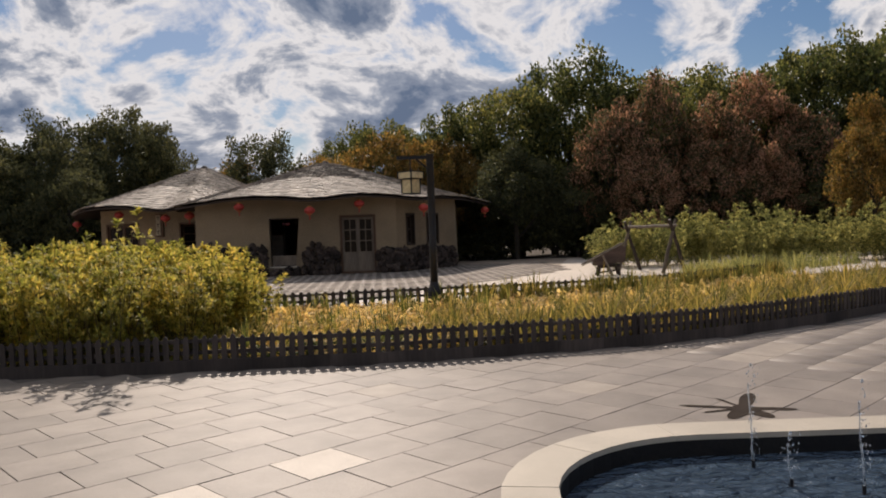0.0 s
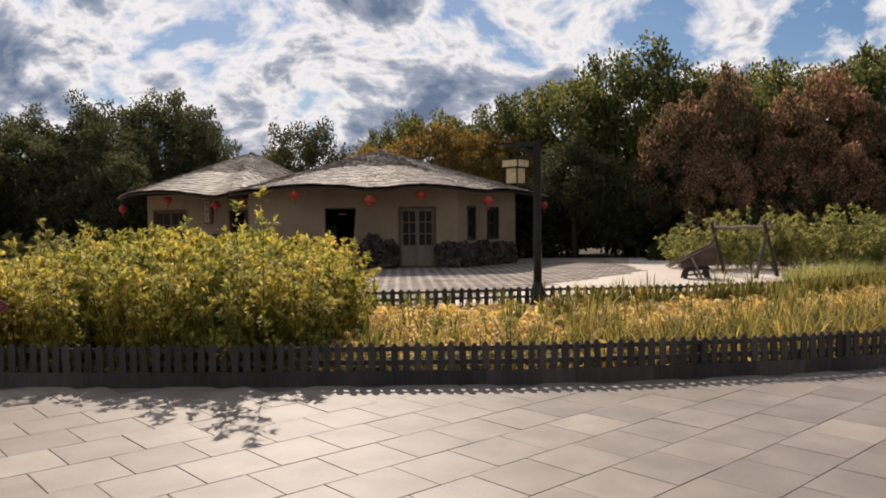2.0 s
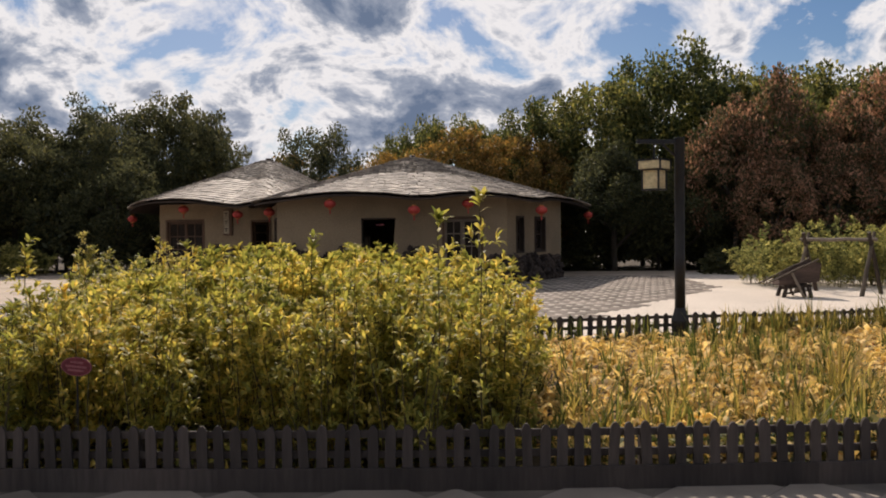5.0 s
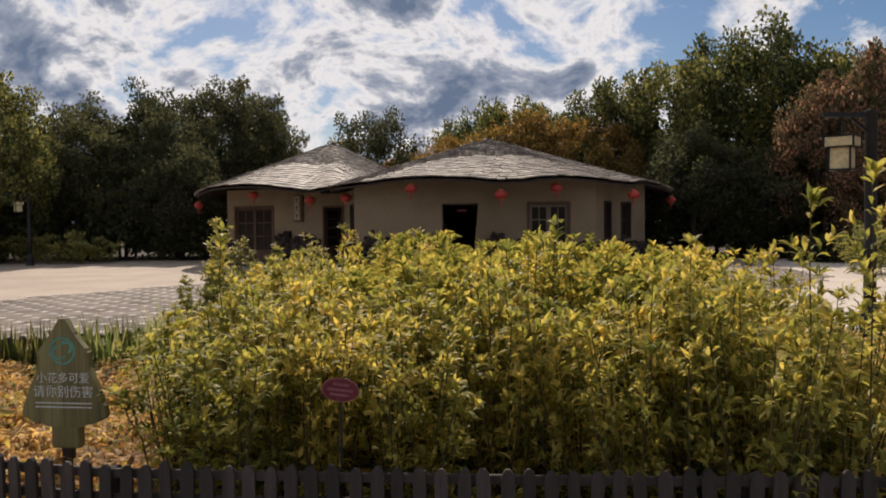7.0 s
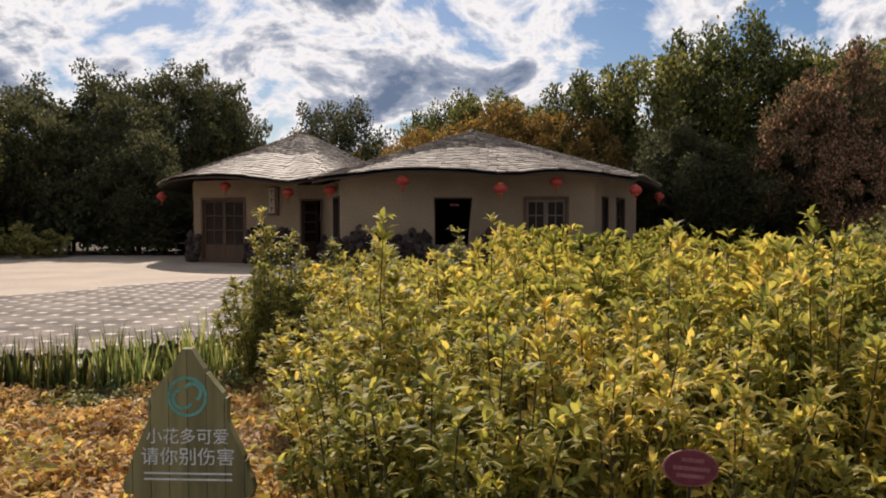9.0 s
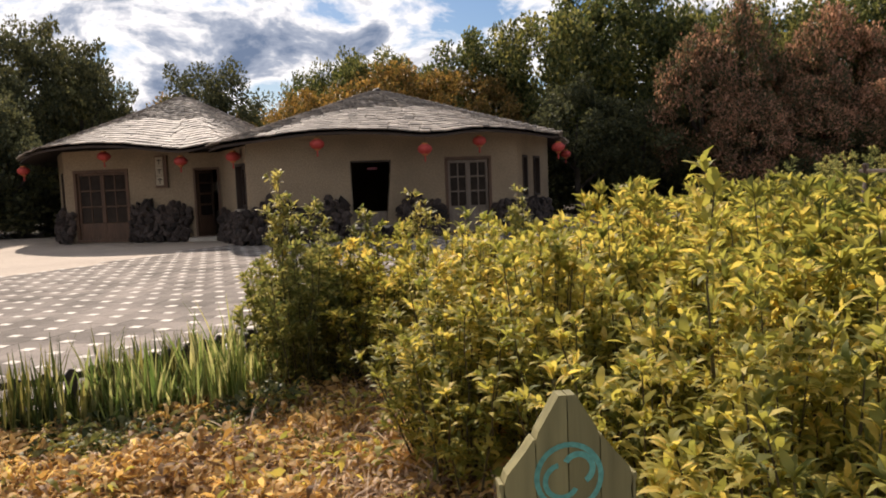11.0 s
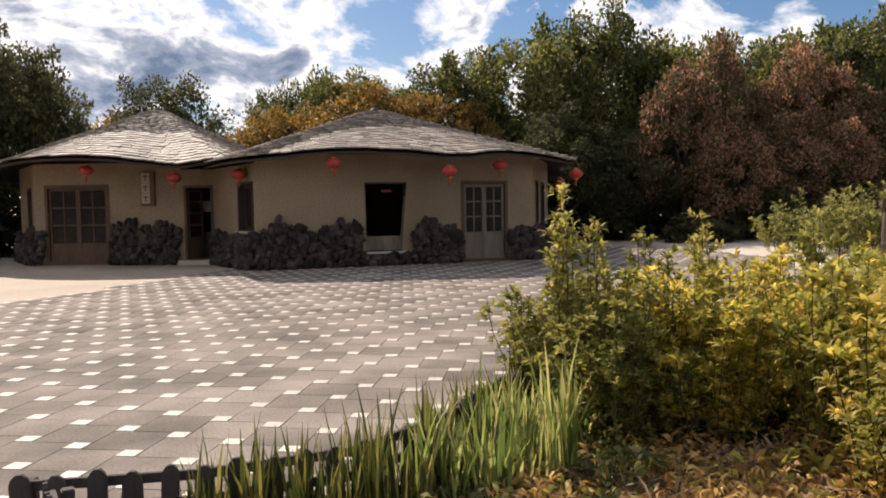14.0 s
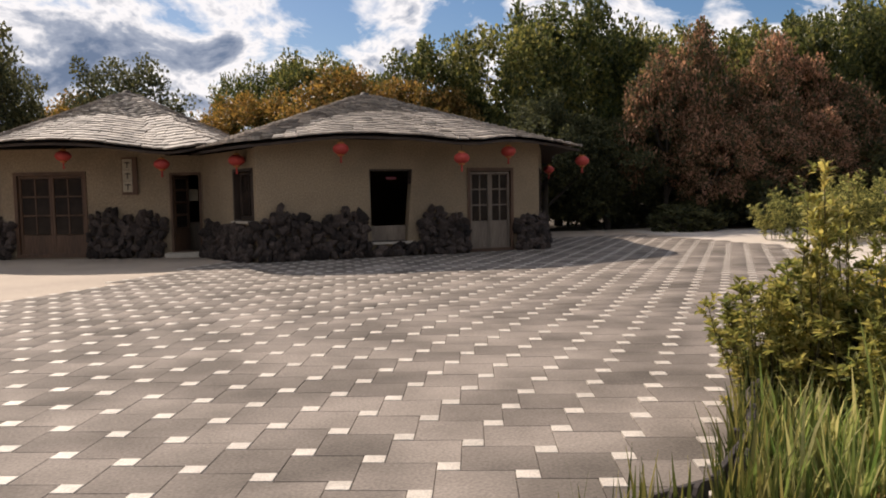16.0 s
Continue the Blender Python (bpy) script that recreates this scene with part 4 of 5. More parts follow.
# ---- garden sign ----
def garden_sign():
    m = pose(-8.33, 10.5, 0, 0, 0, -4)
    th = thing("garden_sign", m, "tree-shaped weathered plank sign with white lettering on a post", "sign")
    # half width of the outline at heights under the apex
    outline = [(0.0, 0.022), (0.02, 0.034), (0.09, 0.077), (0.145, 0.117), (0.19, 0.155), (0.22, 0.183), (0.235, 0.182), (0.26, 0.165), (0.31, 0.172), (0.37, 0.2), (0.46, 0.243), (0.5, 0.262),
               (0.52, 0.256), (0.58, 0.288), (0.63, 0.3), (0.66, 0.288), (0.69, 0.225), (0.72, 0.12)]
    half = lambda dz: np.interp(dz, [o[0] for o in outline], [o[1] for o in outline])
    top, planks, w = 1.126, 10, 0.085
    zs = np.unique(np.r_[np.linspace(0, 0.72, 34), [o[0] for o in outline]])
    for k in range(planks):
        x0, x1 = (k - planks / 2) * w + 0.0015, (k - planks / 2 + 1) * w - 0.0015
        bm = bmesh.new()
        cols = []
        for z in zs:
            h = half(z)
            a, b = max(x0, -h), min(x1, h)
            if b - a > 0.003:
                cols.append([bm.verts.new((x, y, top - z)) for x, y in ((a, -0.014), (b, -0.014), (b, 0.036), (a, 0.036))])
        for p, q in zip(cols, cols[1:]):
            for i in range(4):
                bm.faces.new((p[i], p[(i + 1) % 4], q[(i + 1) % 4], q[i]))
        if len(cols) > 1:
            bm.faces.new(cols[0]); bm.faces.new(cols[-1][::-1])
            bmesh.ops.recalc_face_normals(bm, faces=bm.faces[:])
            part("plank", bm, SIGNWOOD, th)
        else:
            bm.free()
    part("post", boxed(0.2, 0.07, 0.16, 0.008, Matrix.Translation((0, 0.028, 0.26))), SIGNWOOD, th, "short weathered trunk block")
    part("stake", boxed(0.075, 0.05, 0.34, 0.006, Matrix.Translation((0, 0.03, -0.06))), DARKWOOD, th, "dark stake in the soil")
    # the round turquoise emblem: a ring with a leaf-like stroke
    bm = bmesh.new()
    for r0, r1, a0, a1, cx, cz in ((0.078, 0.092, 0, 360, 0, 0), (0.036, 0.05, 100, 330, -0.02, -0.01), (0.03, 0.046, -60, 150, 0.025, 0.02)):
        k = 30
        ring = [[bm.verts.new((cx + r * math.cos(radians(a0 + (a1 - a0) * i / k)), -0.016, top - 0.213 + cz + r * math.sin(radians(a0 + (a1 - a0) * i / k)))) for i in range(k + 1)] for r in (r0, r1)]
        for i in range(k):
            bm.faces.new((ring[0][i], ring[0][i + 1], ring[1][i + 1], ring[1][i]))
    part("emblem", bm, TEAL, th, "round turquoise painted emblem")
    for line, z, size in (("小花多可爱", top - 0.42, 0.076), ("请你别伤害", top - 0.515, 0.086)):
        cu = bpy.data.curves.new("lettering", "FONT")
        cu.body, cu.size, cu.align_x, cu.extrude = line, size, "CENTER", 0.001
        tmp = new("lettering_curve", cu)
        me = bpy.data.meshes.new_from_object(tmp)
        bpy.data.objects.remove(tmp)
        me.materials.clear(); me.materials.append(WHITEPAINT)
        put("lettering", me, th, pose(0, -0.0165, z, 90), "white painted lettering")
    for z in (top - 0.565, top - 0.592):
        part("painted_line", boxed(0.4, 0.004, 0.008, 0, Matrix.Translation((0, -0.0155, z))), WHITEPAINT, th)


garden_sign()


def plant_tag():
    th = thing("plant_tag", pose(-6.33, 9.74, 0, 0, 0, 6), "small dull red oval plant tag on a thin stake", "sign")
    part("stake", log(bmesh.new(), (0, 0.006, -0.06), (0, 0.006, 0.8), 0.006, 0.006, 6), IRON, th)
    tilt = pose(0, 0, 0.824, 0, 8, 0)
    for s, y, mat, nm in ((1.0, -0.004, PINK, "rim"), (0.93, -0.007, TAGRED, "plate")):
        bm = bmesh.new()
        bmesh.ops.create_cone(bm, cap_ends=True, segments=28, radius1=1, radius2=1, depth=0.006, matrix=tilt @ Matrix.Translation((0, y, 0)) @ Matrix.Diagonal((0.105 * s, 1, 0.066 * s, 1)) @ Matrix.Rotation(radians(90), 4, "X"))
        part(nm, bm, mat, th)
    for z, w in ((0.03, 0.085), (0.0, 0.14), (-0.026, 0.105)):
        part("print", boxed(w, 0.002, 0.014, 0, tilt @ Matrix.Translation((0, -0.0115, z - 0.007))), PINK, th)


plant_tag()


# ---- plants ----
def blades(rng, base, out, up, length, width, bend, plain=False):
    """Leaves as folded lancets: arrays of base points, outward and upward directions. A plain leaf is a single fold."""
    n = len(base)
    side = np.cross(out, up)
    side /= np.linalg.norm(side, axis=1, keepdims=True) + 1e-9
    L, W = length[:, None], width[:, None]
    mid = base + out * L * 0.5 + up * L * bend * 0.35
    tip = base + out * L + up * L * (bend * 0.2 - 0.12)
    nrm = np.cross(side, out)
    if plain:
        v = np.stack([base, mid + side * W * 0.5 + nrm * W * 0.2, tip, mid - side * W * 0.5 + nrm * W * 0.2], 1).reshape(-1, 3)
        i = (np.arange(n) * 4)[:, None]
        return v, np.concatenate([i + [0, 1, 2], i + [0, 2, 3]], 0)
    low = base + out * L * 0.36 + up * L * bend * 0.3
    high = base + out * L * 0.72 + up * L * bend * 0.34
    v = np.stack([base, low + side * W * 0.48 + nrm * W * 0.12, high + side * W * 0.36 + nrm * W * 0.08, tip,
                  high - side * W * 0.36 + nrm * W * 0.08, low - side * W * 0.48 + nrm * W * 0.12], 1).reshape(-1, 3)
    i = (np.arange(n) * 6)[:, None]
    f = np.concatenate([i + [0, 1, 5], i + [1, 2, 4], i + [1, 4, 5], i + [2, 3, 4]], 0)
    return v, f


def unit(a):
    return a / (np.linalg.norm(a, axis=1, keepdims=True) + 1e-9)


def shrub_mesh(seed, stems, twigs, height, radius, leaf, plain=False):
    """Upright leafy stems: leaves in a spiral up each stem, short side twigs, and a rosette of larger leaves on every tip."""
    rng = np.random.default_rng(seed)
    B, O, Ln = [], [], []
    bm = bmesh.new()

    def spiral(root, d, ln, k, u0, out, size):
        u = np.linspace(u0, 0.95, k)
        ang = np.arange(k) * 2.4 + rng.uniform(0, 6)
        ref = np.cross(d, (0.3, 0.5, 0.8)); ref /= np.linalg.norm(ref)
        oth = np.cross(d, ref)
        ray = np.cos(ang)[:, None] * ref + np.sin(ang)[:, None] * oth
        B.append(root + d * ln * u[:, None]); O.append(unit(ray + d * out)); Ln.append(size * rng.uniform(0.65, 1.1, k))

    def rosette(root, d, k, size):
        ang = np.arange(k) * 2.4 + rng.uniform(0, 6)
        ref = np.cross(d, (0.3, 0.5, 0.8)); ref /= np.linalg.norm(ref)
        oth = np.cross(d, ref)
        ray = np.cos(ang)[:, None] * ref + np.sin(ang)[:, None] * oth
        B.append(np.repeat(root[None], k, 0) - d * rng.uniform(0, 0.035, (k, 1))); O.append(unit(ray + d * rng.uniform(0.3, 1.7, (k, 1)))); Ln.append(size * rng.uniform(0.7, 1.2, k))
    for s in range(stems):
        a, r = rng.uniform(0, 2 * math.pi), radius * math.sqrt(rng.uniform(0, 1))
        h = height if stems == 1 else height * rng.uniform(0.8 if stems < 6 else 0.6, 1.0) * (1.0 - 0.2 * (r / radius) ** 2)
        foot = np.array([0.4 * r * math.cos(a), 0.4 * r * math.sin(a), 0])
        head = np.array([r * math.cos(a) * 1.1, r * math.sin(a) * 1.1, h])
        log(bm, foot - (0, 0, 0.05), head, 0.008, 0.003, 5, 0.02, seed * 100 + s)
        span = np.linalg.norm(head - foot)
        axis = (head - foot) / span
        spiral(foot, axis, span, int(10 + 14 * min(1.4, h)), 0.12, 0.45, leaf)
        rosette(head, axis, 9, leaf * 1.12)
        for w in range(twigs):
            t = 1 - rng.uniform(0, 1) ** 1.1 * 0.88
            ta = rng.uniform(0, 2 * math.pi)
            d = np.array([math.cos(ta), math.sin(ta), rng.uniform(0.5, 1.6)])
            d = d / np.linalg.norm(d)
            ln = leaf * rng.uniform(0.9, 2.3) * (1.2 - 0.5 * t)
            root = foot + (head - foot) * t
            spiral(root, d, ln, 4, 0.25, 0.5, leaf * 0.95)
            rosette(root + d * ln, d, 6, leaf)
    B, O, Ln = np.concatenate(B), np.concatenate(O), np.concatenate(Ln)
    U = unit(np.array([0, 0, 1.0]) - O * O[:, 2:3] + rng.normal(0, 0.25, O.shape))
    v, f = blades(rng, B, O, U, Ln, Ln * rng.uniform(0.26, 0.36, len(Ln)), rng.uniform(0.1, 0.8, len(Ln))[:, None], plain)
    stem = bpy.data.meshes.new("stem")
    bm.to_mesh(stem); bm.free()
    stem.materials.append(STEM)
    return v, f, stem


def scaled_copy(th, m):
    """copy_thing for a thing whose own pose holds a scale."""
    made = copy_thing(th, m)
    made.matrix_basis = m
    return made


def shrub_bed(places, name, label, category, group, mat, seed, stems, per_stem, height, radius, leaf, variants=4, plain=False):
    rnd, first = random.Random(seed), {}
    for x, y, s in places:
        k = rnd.randrange(variants)
        m = pose(x, y, -0.06, 0, 0, rnd.uniform(0, 360)) @ Matrix.Diagonal((rnd.uniform(0.9, 1.15), rnd.uniform(0.9, 1.15), s, 1))
        if k not in first:
            v, f, stem = shrub_mesh(seed + k, stems, per_stem, height, radius, leaf, plain)
            th = thing(name, m, label, category, group)
            put("foliage", tri_mesh("foliage", v, f, mat), th)
            put("stem", stem, th)
            first[k] = th
        else:
            scaled_copy(first[k], m)


def scatter(poly, pitch, seed, jitter=0.35):
    rnd, out = random.Random(seed), []
    xs, ys = [p[0] for p in poly], [p[1] for p in poly]
    y, odd = min(ys), 0
    while y < max(ys):
        x = min(xs) + odd * pitch / 2
        while x < max(xs):
            px, py = x + rnd.uniform(-jitter, jitter) * pitch, y + rnd.uniform(-jitter, jitter) * pitch
            if inside(poly, px, py):
                out.append((px, py))
            x += pitch
        y += pitch * 0.87
        odd = 1 - odd
    return out


rs = random.Random(11)
BED = [(-7.6, 10.05), (-7.2, 9.95), (-3.3, 9.95), (-3.0, 10.3), (-3.1, 12.5), (-3.6, 14.6), (-6.0, 15.0), (-8.2, 14.4), (-8.2, 12.7), (-7.75, 11.6)]
spots = [(x, y, rs.uniform(0.86, 1.1) * (1.0 + 0.03 * (y - 10)) * min(1.0, 0.76 + 0.14 * max(0.0, x + 8.2))) for x, y in scatter(BED, 0.5, 2) if math.hypot(x + 6.33, y - 9.8) > 0.36]
FLOWERING = "leafy yellow-green garden shrub turning gold in the bed"
shrub_bed([p for p in spots if p[1] < 11.4 or p[0] < -7], "flowering_shrub", FLOWERING, "shrub", "shrubs in the flower bed", LEAF_SHRUB, 20, 18, 9, 1.5, 0.42, 0.086, 5)
shrub_bed([p for p in spots if p[1] >= 11.4 and p[0] >= -7], "flowering_shrub", FLOWERING, "shrub", "shrubs in the flower bed", LEAF_SHRUB, 30, 17, 9, 1.5, 0.42, 0.09, 4, True)
CORNER = [(-9.3, 15.3), (-8.7, 14.7), (-6.0, 14.6), (-3.6, 14.5), (-3.4, 16.0), (-6.5, 16.0), (-8.3, 15.95)]
corner = [(x, y, rs.uniform(0.75, 1.0)) for x, y in scatter(CORNER, 0.42, 5)]
shrub_bed([p for p in corner if p[0] > -8.5], "corner_shrub", "bushy dark-stemmed shrub with small golden-green leaves by the fence", "shrub",
          "shrubs in the flower bed", LEAF_SHRUB, 40, 16, 11, 1.4, 0.45, 0.07, 4, True)
shrub_bed([p for p in corner if p[0] <= -8.5] + [(-9.05, 15.85, 0.8), (-8.75, 15.95, 0.9), (-8.5, 16.15, 0.85)], "corner_shrub", "dull olive bushy shrub at the end of the bed", "shrub",
          "shrubs in the flower bed", LEAF_CORNER, 45, 18, 12, 1.4, 0.45, 0.07, 2, True)
# tall shoots that stand above the shrubs
shrub_bed([(-3.5, 9.75, 1.0), (-3.82, 9.8, 0.93), (-4.4, 9.9, 0.82), (-6.0, 11.0, 0.84), (-7.5, 11.2, 0.82), (-5.0, 11.5, 0.83), (-6.8, 12.4, 0.86)],
          "tall_shoot", "single tall leafy shoot rising above the shrubs", "shrub", "tall shoots", LEAF_SHRUB, 60, 1, 15, 2.03, 0.03, 0.1, 3)
shrub_bed([(-9.07, 15.5, 0.94), (-8.95, 15.6, 0.84), (-8.7, 15.55, 0.87), (-8.35, 15.6, 0.82), (-7.8, 15.5, 0.8), (-6.9, 15.3, 0.8), (-6.1, 15.1, 0.82)],
          "tall_shoot", "slim upright shoot with small leaves at the bed corner", "shrub", "tall shoots", LEAF_CORNER, 70, 4, 16, 2.1, 0.13, 0.085, 3)
HEDGE = [(6.2, 29.0), (8.5, 28.2), (13, 27.5), (20, 26.5), (26, 25), (26, 28.2), (14, 30.2), (6.6, 31.2)]
shrub_bed([(x, y, rs.uniform(0.78, 1.2)) for x, y in scatter(HEDGE, 1.0, 6)], "hedge_shrub",
          "bright green loose hedge shrub beside the swing", "shrub", "hedge behind the swing", LEAF_HEDGE, 80, 11, 9, 2.0, 0.8, 0.13, 3, True)
WEST = [(-40, 39.5), (-23.5, 39.5), (-23, 41), (-40, 42)]
shrub_bed([(x, y, rs.uniform(0.7, 1.0)) for x, y in scatter(WEST, 1.3, 7)], "hedge_shrub",
          "yellow-green loose shrub beside the paving", "shrub", "shrubs by the lamp", LEAF_HEDGE, 84, 11, 6, 1.7, 0.85, 0.2, 2, True)


# ---- strap-leaved plants along the fences, withered leaves in the bed ----
def mask(x, y, f, z):
    return noise.noise(Vector((x * f, y * f, z)))


def strap_leaves(name, label, spots, tall, seed, mat, per=16, lean_most=0.4, broad=1.0):
    rng = np.random.default_rng(seed)
    V, F, n = [], [], 0
    for x, y in spots:
        k = rng.integers(int(per * 0.6), int(per * 1.4))
        h = tall * rng.uniform(0.6, 1.15, k) * max(0.76, 0.95 + 0.55 * mask(x, y, 2.6, seed)) * rng.uniform(0.66, 1.14)
        a, lean = rng.uniform(0, 2 * math.pi, k), rng.uniform(0.02, lean_most, k)
        bx, by = x + rng.normal(0, 0.05, k), y + rng.normal(0, 0.05, k)
        w = rng.uniform(0.005, 0.012, k) * broad
        dx, dy = np.cos(a), np.sin(a)
        rows = []
        for t, ww in ((0, 1.0), (0.4, 1.0), (0.75, 0.7), (1.0, 0.06)):
            r, z = lean * h * t ** 1.9, h * t * max(0.1, 1 - 0.36 * t * lean_most) - 0.06
            cx, cy = bx + dx * r, by + dy * r
            rows.append(np.stack([np.stack([cx - dy * w * ww, cy + dx * w * ww, z], 1), np.stack([cx + dy * w * ww, cy - dx * w * ww, z], 1)], 1))
        V.append(np.stack(rows, 1).reshape(-1, 3))
        b = (n + np.arange(k) * 8)[:, None]
        F.append(np.concatenate([b + [2 * i, 2 * i + 1, 2 * i + 3, 2 * i + 2] for i in range(3)], 0))
        n += k * 8
    ob = put(name, tri_mesh(name, np.concatenate(V), np.concatenate(F), mat))
    return tagged(ob, label, "grass", kind="stuff")


EASTBED = [(-3.0, 9.95), (1.6, 10.4), (4.2, 11.3), (7.2, 13.2), (11, 16.4), (9.4, 21.2), (5.4, 18.1), (2, 16.8), (-3.2, 16.0)]
WESTBED = [(-7.8, 10.0), (-9.1, 10.4), (-10.1, 11.1), (-11.1, 12.2), (-11.9, 13.4), (-12.1, 14.2), (-10.3, 14.4), (-9.3, 15.0), (-7.4, 14.6), (-7.6, 12)]
east_spots = scatter(EASTBED, 0.3, 21)
dist = lambda x, y, line: min(math.hypot(x - p[0], y - p[1]) for p in line)
rg = random.Random(3)
tall_spots = [p for p in scatter(EASTBED, 0.25, 24) if dist(*p, near_line) < rg.uniform(0.9, 3.0) and mask(*p, 1.3, 4.0) > rg.uniform(-0.5, 0.05) - 0.3 * min(1, max(-1, p[0] - 0.5))]
strap_leaves("iris_leaves", "upright green and straw strap leaves along the fence", [p for p in tall_spots if p[0] < 0.2], 0.6, 31, LEAF_IRIS, 26, 0.7)
strap_leaves("iris_leaves", "dense tall strap leaves along the curving fence", [p for p in tall_spots if p[0] >= 0.2], 0.8, 35, LEAF_IRIS, 30, 0.75)
strap_leaves("iris_clumps", "scattered yellowing strap-leaf clumps in the bed", [p for p in east_spots if rg.random() < 0.28], 0.58, 32, LEAF_BLADE, 16, 0.45)
# clumps against the far fence, with gaps between them
fence_run = spline([(x, y, 0) for x, y in FAR_FENCE], 400)[0]
low_spots, tall_clumps, gap = [], [], 0.0
last = fence_run[0]
for p in fence_run:
    gap -= math.hypot(p[0] - last[0], p[1] - last[1])
    last = p
    if gap > 0:
        continue
    x, y = p[0], p[1]
    if x > -8.4:
        gap = rg.uniform(0.08, 0.4) if x < 0.5 else rg.uniform(0.03, 0.12)
        low_spots.append((x, y - rg.uniform(0.1, 0.35)))
        continue
    gap = rg.uniform(0.14, 0.4) if x < -11.75 else rg.uniform(0.05, 0.15) if x < -10.2 else rg.uniform(0.09, 0.26)
    for q in range(1 if x < -11.75 else 2):
        tall_clumps.append((x + rg.uniform(-0.06, 0.06), y + rg.uniform(-0.26, 0.12)))
strap_leaves("fence_grass", "dark green strap leaves against the far fence", [p for p in low_spots if p[0] < 0.5], 0.62, 33, LEAF_BLADE, 26)
strap_leaves("fence_grass", "tall golden-green strap leaves hiding the far fence", [p for p in low_spots if p[0] >= 0.5], 0.74, 38, LEAF_IRIS, 34, 0.5)
strap_leaves("fence_grass", "short tufts of green strap leaves by the fence end", [p for p in tall_clumps if p[0] < -11.7], 0.5, 39, LEAF_SHADE, 18, 0.3)
tall_clumps = [p for p in tall_clumps if p[0] >= -11.7]
strap_leaves("fence_grass", "tall clumps of dark green strap leaves against the bed's fence", tall_clumps[::2], 0.76, 36, LEAF_SHADE, 26, 0.24, 1.1)
strap_leaves("fence_grass", "lower clumps of green strap leaves against the bed's fence", tall_clumps[1::2], 0.52, 37, LEAF_SHADE, 28, 0.34, 1.15)
strap_leaves("corner_grass", "tall grass and strap leaves at the end of the bed", scatter([(-10.5, 14.2), (-9.4, 14.6), (-8.7, 15.3), (-8.8, 15.8), (-9.4, 15.5), (-10.25, 14.65), (-10.8, 14.35)], 0.2, 22), 0.76, 34, LEAF_GRASS, 20, 0.35, 1.2)


strap_leaves("rough_grass", "tall olive rough grass between fence and hedge", scatter([(6.3, 20.0), (8.6, 21.4), (12, 24.5), (15, 26.5), (12, 27.2), (9.2, 26.2), (7.4, 23.4)], 0.3, 27), 0.62, 48, LEAF_HEDGE, 14, 0.5)


def litter(name, label, poly, count, size, seed, lift, mat, thin=None, patchy=0.0):
    rng = np.random.default_rng(seed)
    xs, ys = [p[0] for p in poly], [p[1] for p in poly]
    pts = []
    while len(pts) < count:
        x, y = rng.uniform(min(xs), max(xs)), rng.uniform(min(ys), max(ys))
        if not inside(poly, x, y) or (thin and inside(thin, x, y) and rng.uniform() < 0.42):
            continue
        if patchy and mask(x, y, 1.9, seed) < rng.uniform(-1, 0.1) * patchy:
            continue
        pts.append((x, y))
    P = np.array(pts)
    bumpy = np.array([0.5 + 0.5 * noise.noise(Vector((x * 1.6, y * 1.6, seed))) for x, y in pts])
    B = np.c_[P, -0.05 + lift * bumpy * rng.uniform(0.15, 1.0, count)]
    a = rng.uniform(0, 2 * math.pi, count)
    O = unit(np.stack([np.cos(a), np.sin(a), rng.normal(0.12, 0.4, count)], 1))
    U = unit(np.array([0, 0, 1.0]) - O * O[:, 2:3] + rng.normal(0, 0.5, O.shape))
    Ln = size * rng.uniform(0.5, 1.3, count)
    v, f = blades(rng, B, O, U, Ln, Ln * rng.uniform(0.12, 0.48, count), rng.uniform(-1.4, 2.0, count)[:, None])
    ob = put(name, tri_mesh(name, v, f, mat))
    return tagged(ob, label, "leaves", kind="stuff")


BROWN = [(-7.5, 10.1), (-8.1, 10.6), (-8.7, 11.6), (-9.2, 12.9), (-10.2, 14.0), (-9.3, 15.0), (-7.4, 14.6), (-7.6, 12)]
litter("withered_leaves", "withered curling yellow and brown leaves over the bed", WESTBED, 19000, 0.096, 41, 0.3, LEAF_DRY, BROWN, 0.5)
litter("dead_leaves", "dead brown leaves and twigs beside the shrubs", WESTBED, 12000, 0.085, 46, 0.16, LEAF_BROWN)
litter("dead_leaves", "brown crumbled leaves over the bare soil", BROWN, 11000, 0.06, 47, 0.1, LEAF_BROWN)
strap_leaves("dead_twigs", "thin grey-brown dead twigs standing in the bed", scatter(BROWN, 0.22, 53), 0.3, 54, LEAF_BROWN, 8, 1.2)
litter("withered_leaves", "golden withered leaves lying between the strap plants", EASTBED, 24000, 0.15, 42, 0.36, LEAF_STRAW)
litter("green_leaves", "low fresh green leaves among the withered ones", WESTBED, 3600, 0.085, 43, 0.34, LEAF_SHRUB, None, 0.25)
strap_leaves("dry_stalks", "thin dry bent stalks among the withered leaves", [p for p in scatter(WESTBED, 0.24, 51) if not inside(BROWN, *p)], 0.36, 52, LEAF_STRAW, 18, 2.1)
litter("green_leaves", "dark green weeds crowding the near fence", [(-2.9, 9.9), (1.6, 10.35), (4.2, 11.2), (7.2, 13.1), (9.5, 15.0), (9.0, 15.5), (6.8, 13.8), (3.9, 11.9), (1.4, 11.0), (-2.9, 10.4)], 7000, 0.12, 49, 0.42, LEAF_SHADE, None, 0.3)
litter("green_leaves", "dark green weeds at the foot of the far fence", [(-12.0, 13.7), (-10.3, 13.7), (-8.9, 14.3), (-9.3, 15.0), (-10.4, 14.45), (-12.0, 14.3)], 3200, 0.1, 45, 0.34, LEAF_OAK)
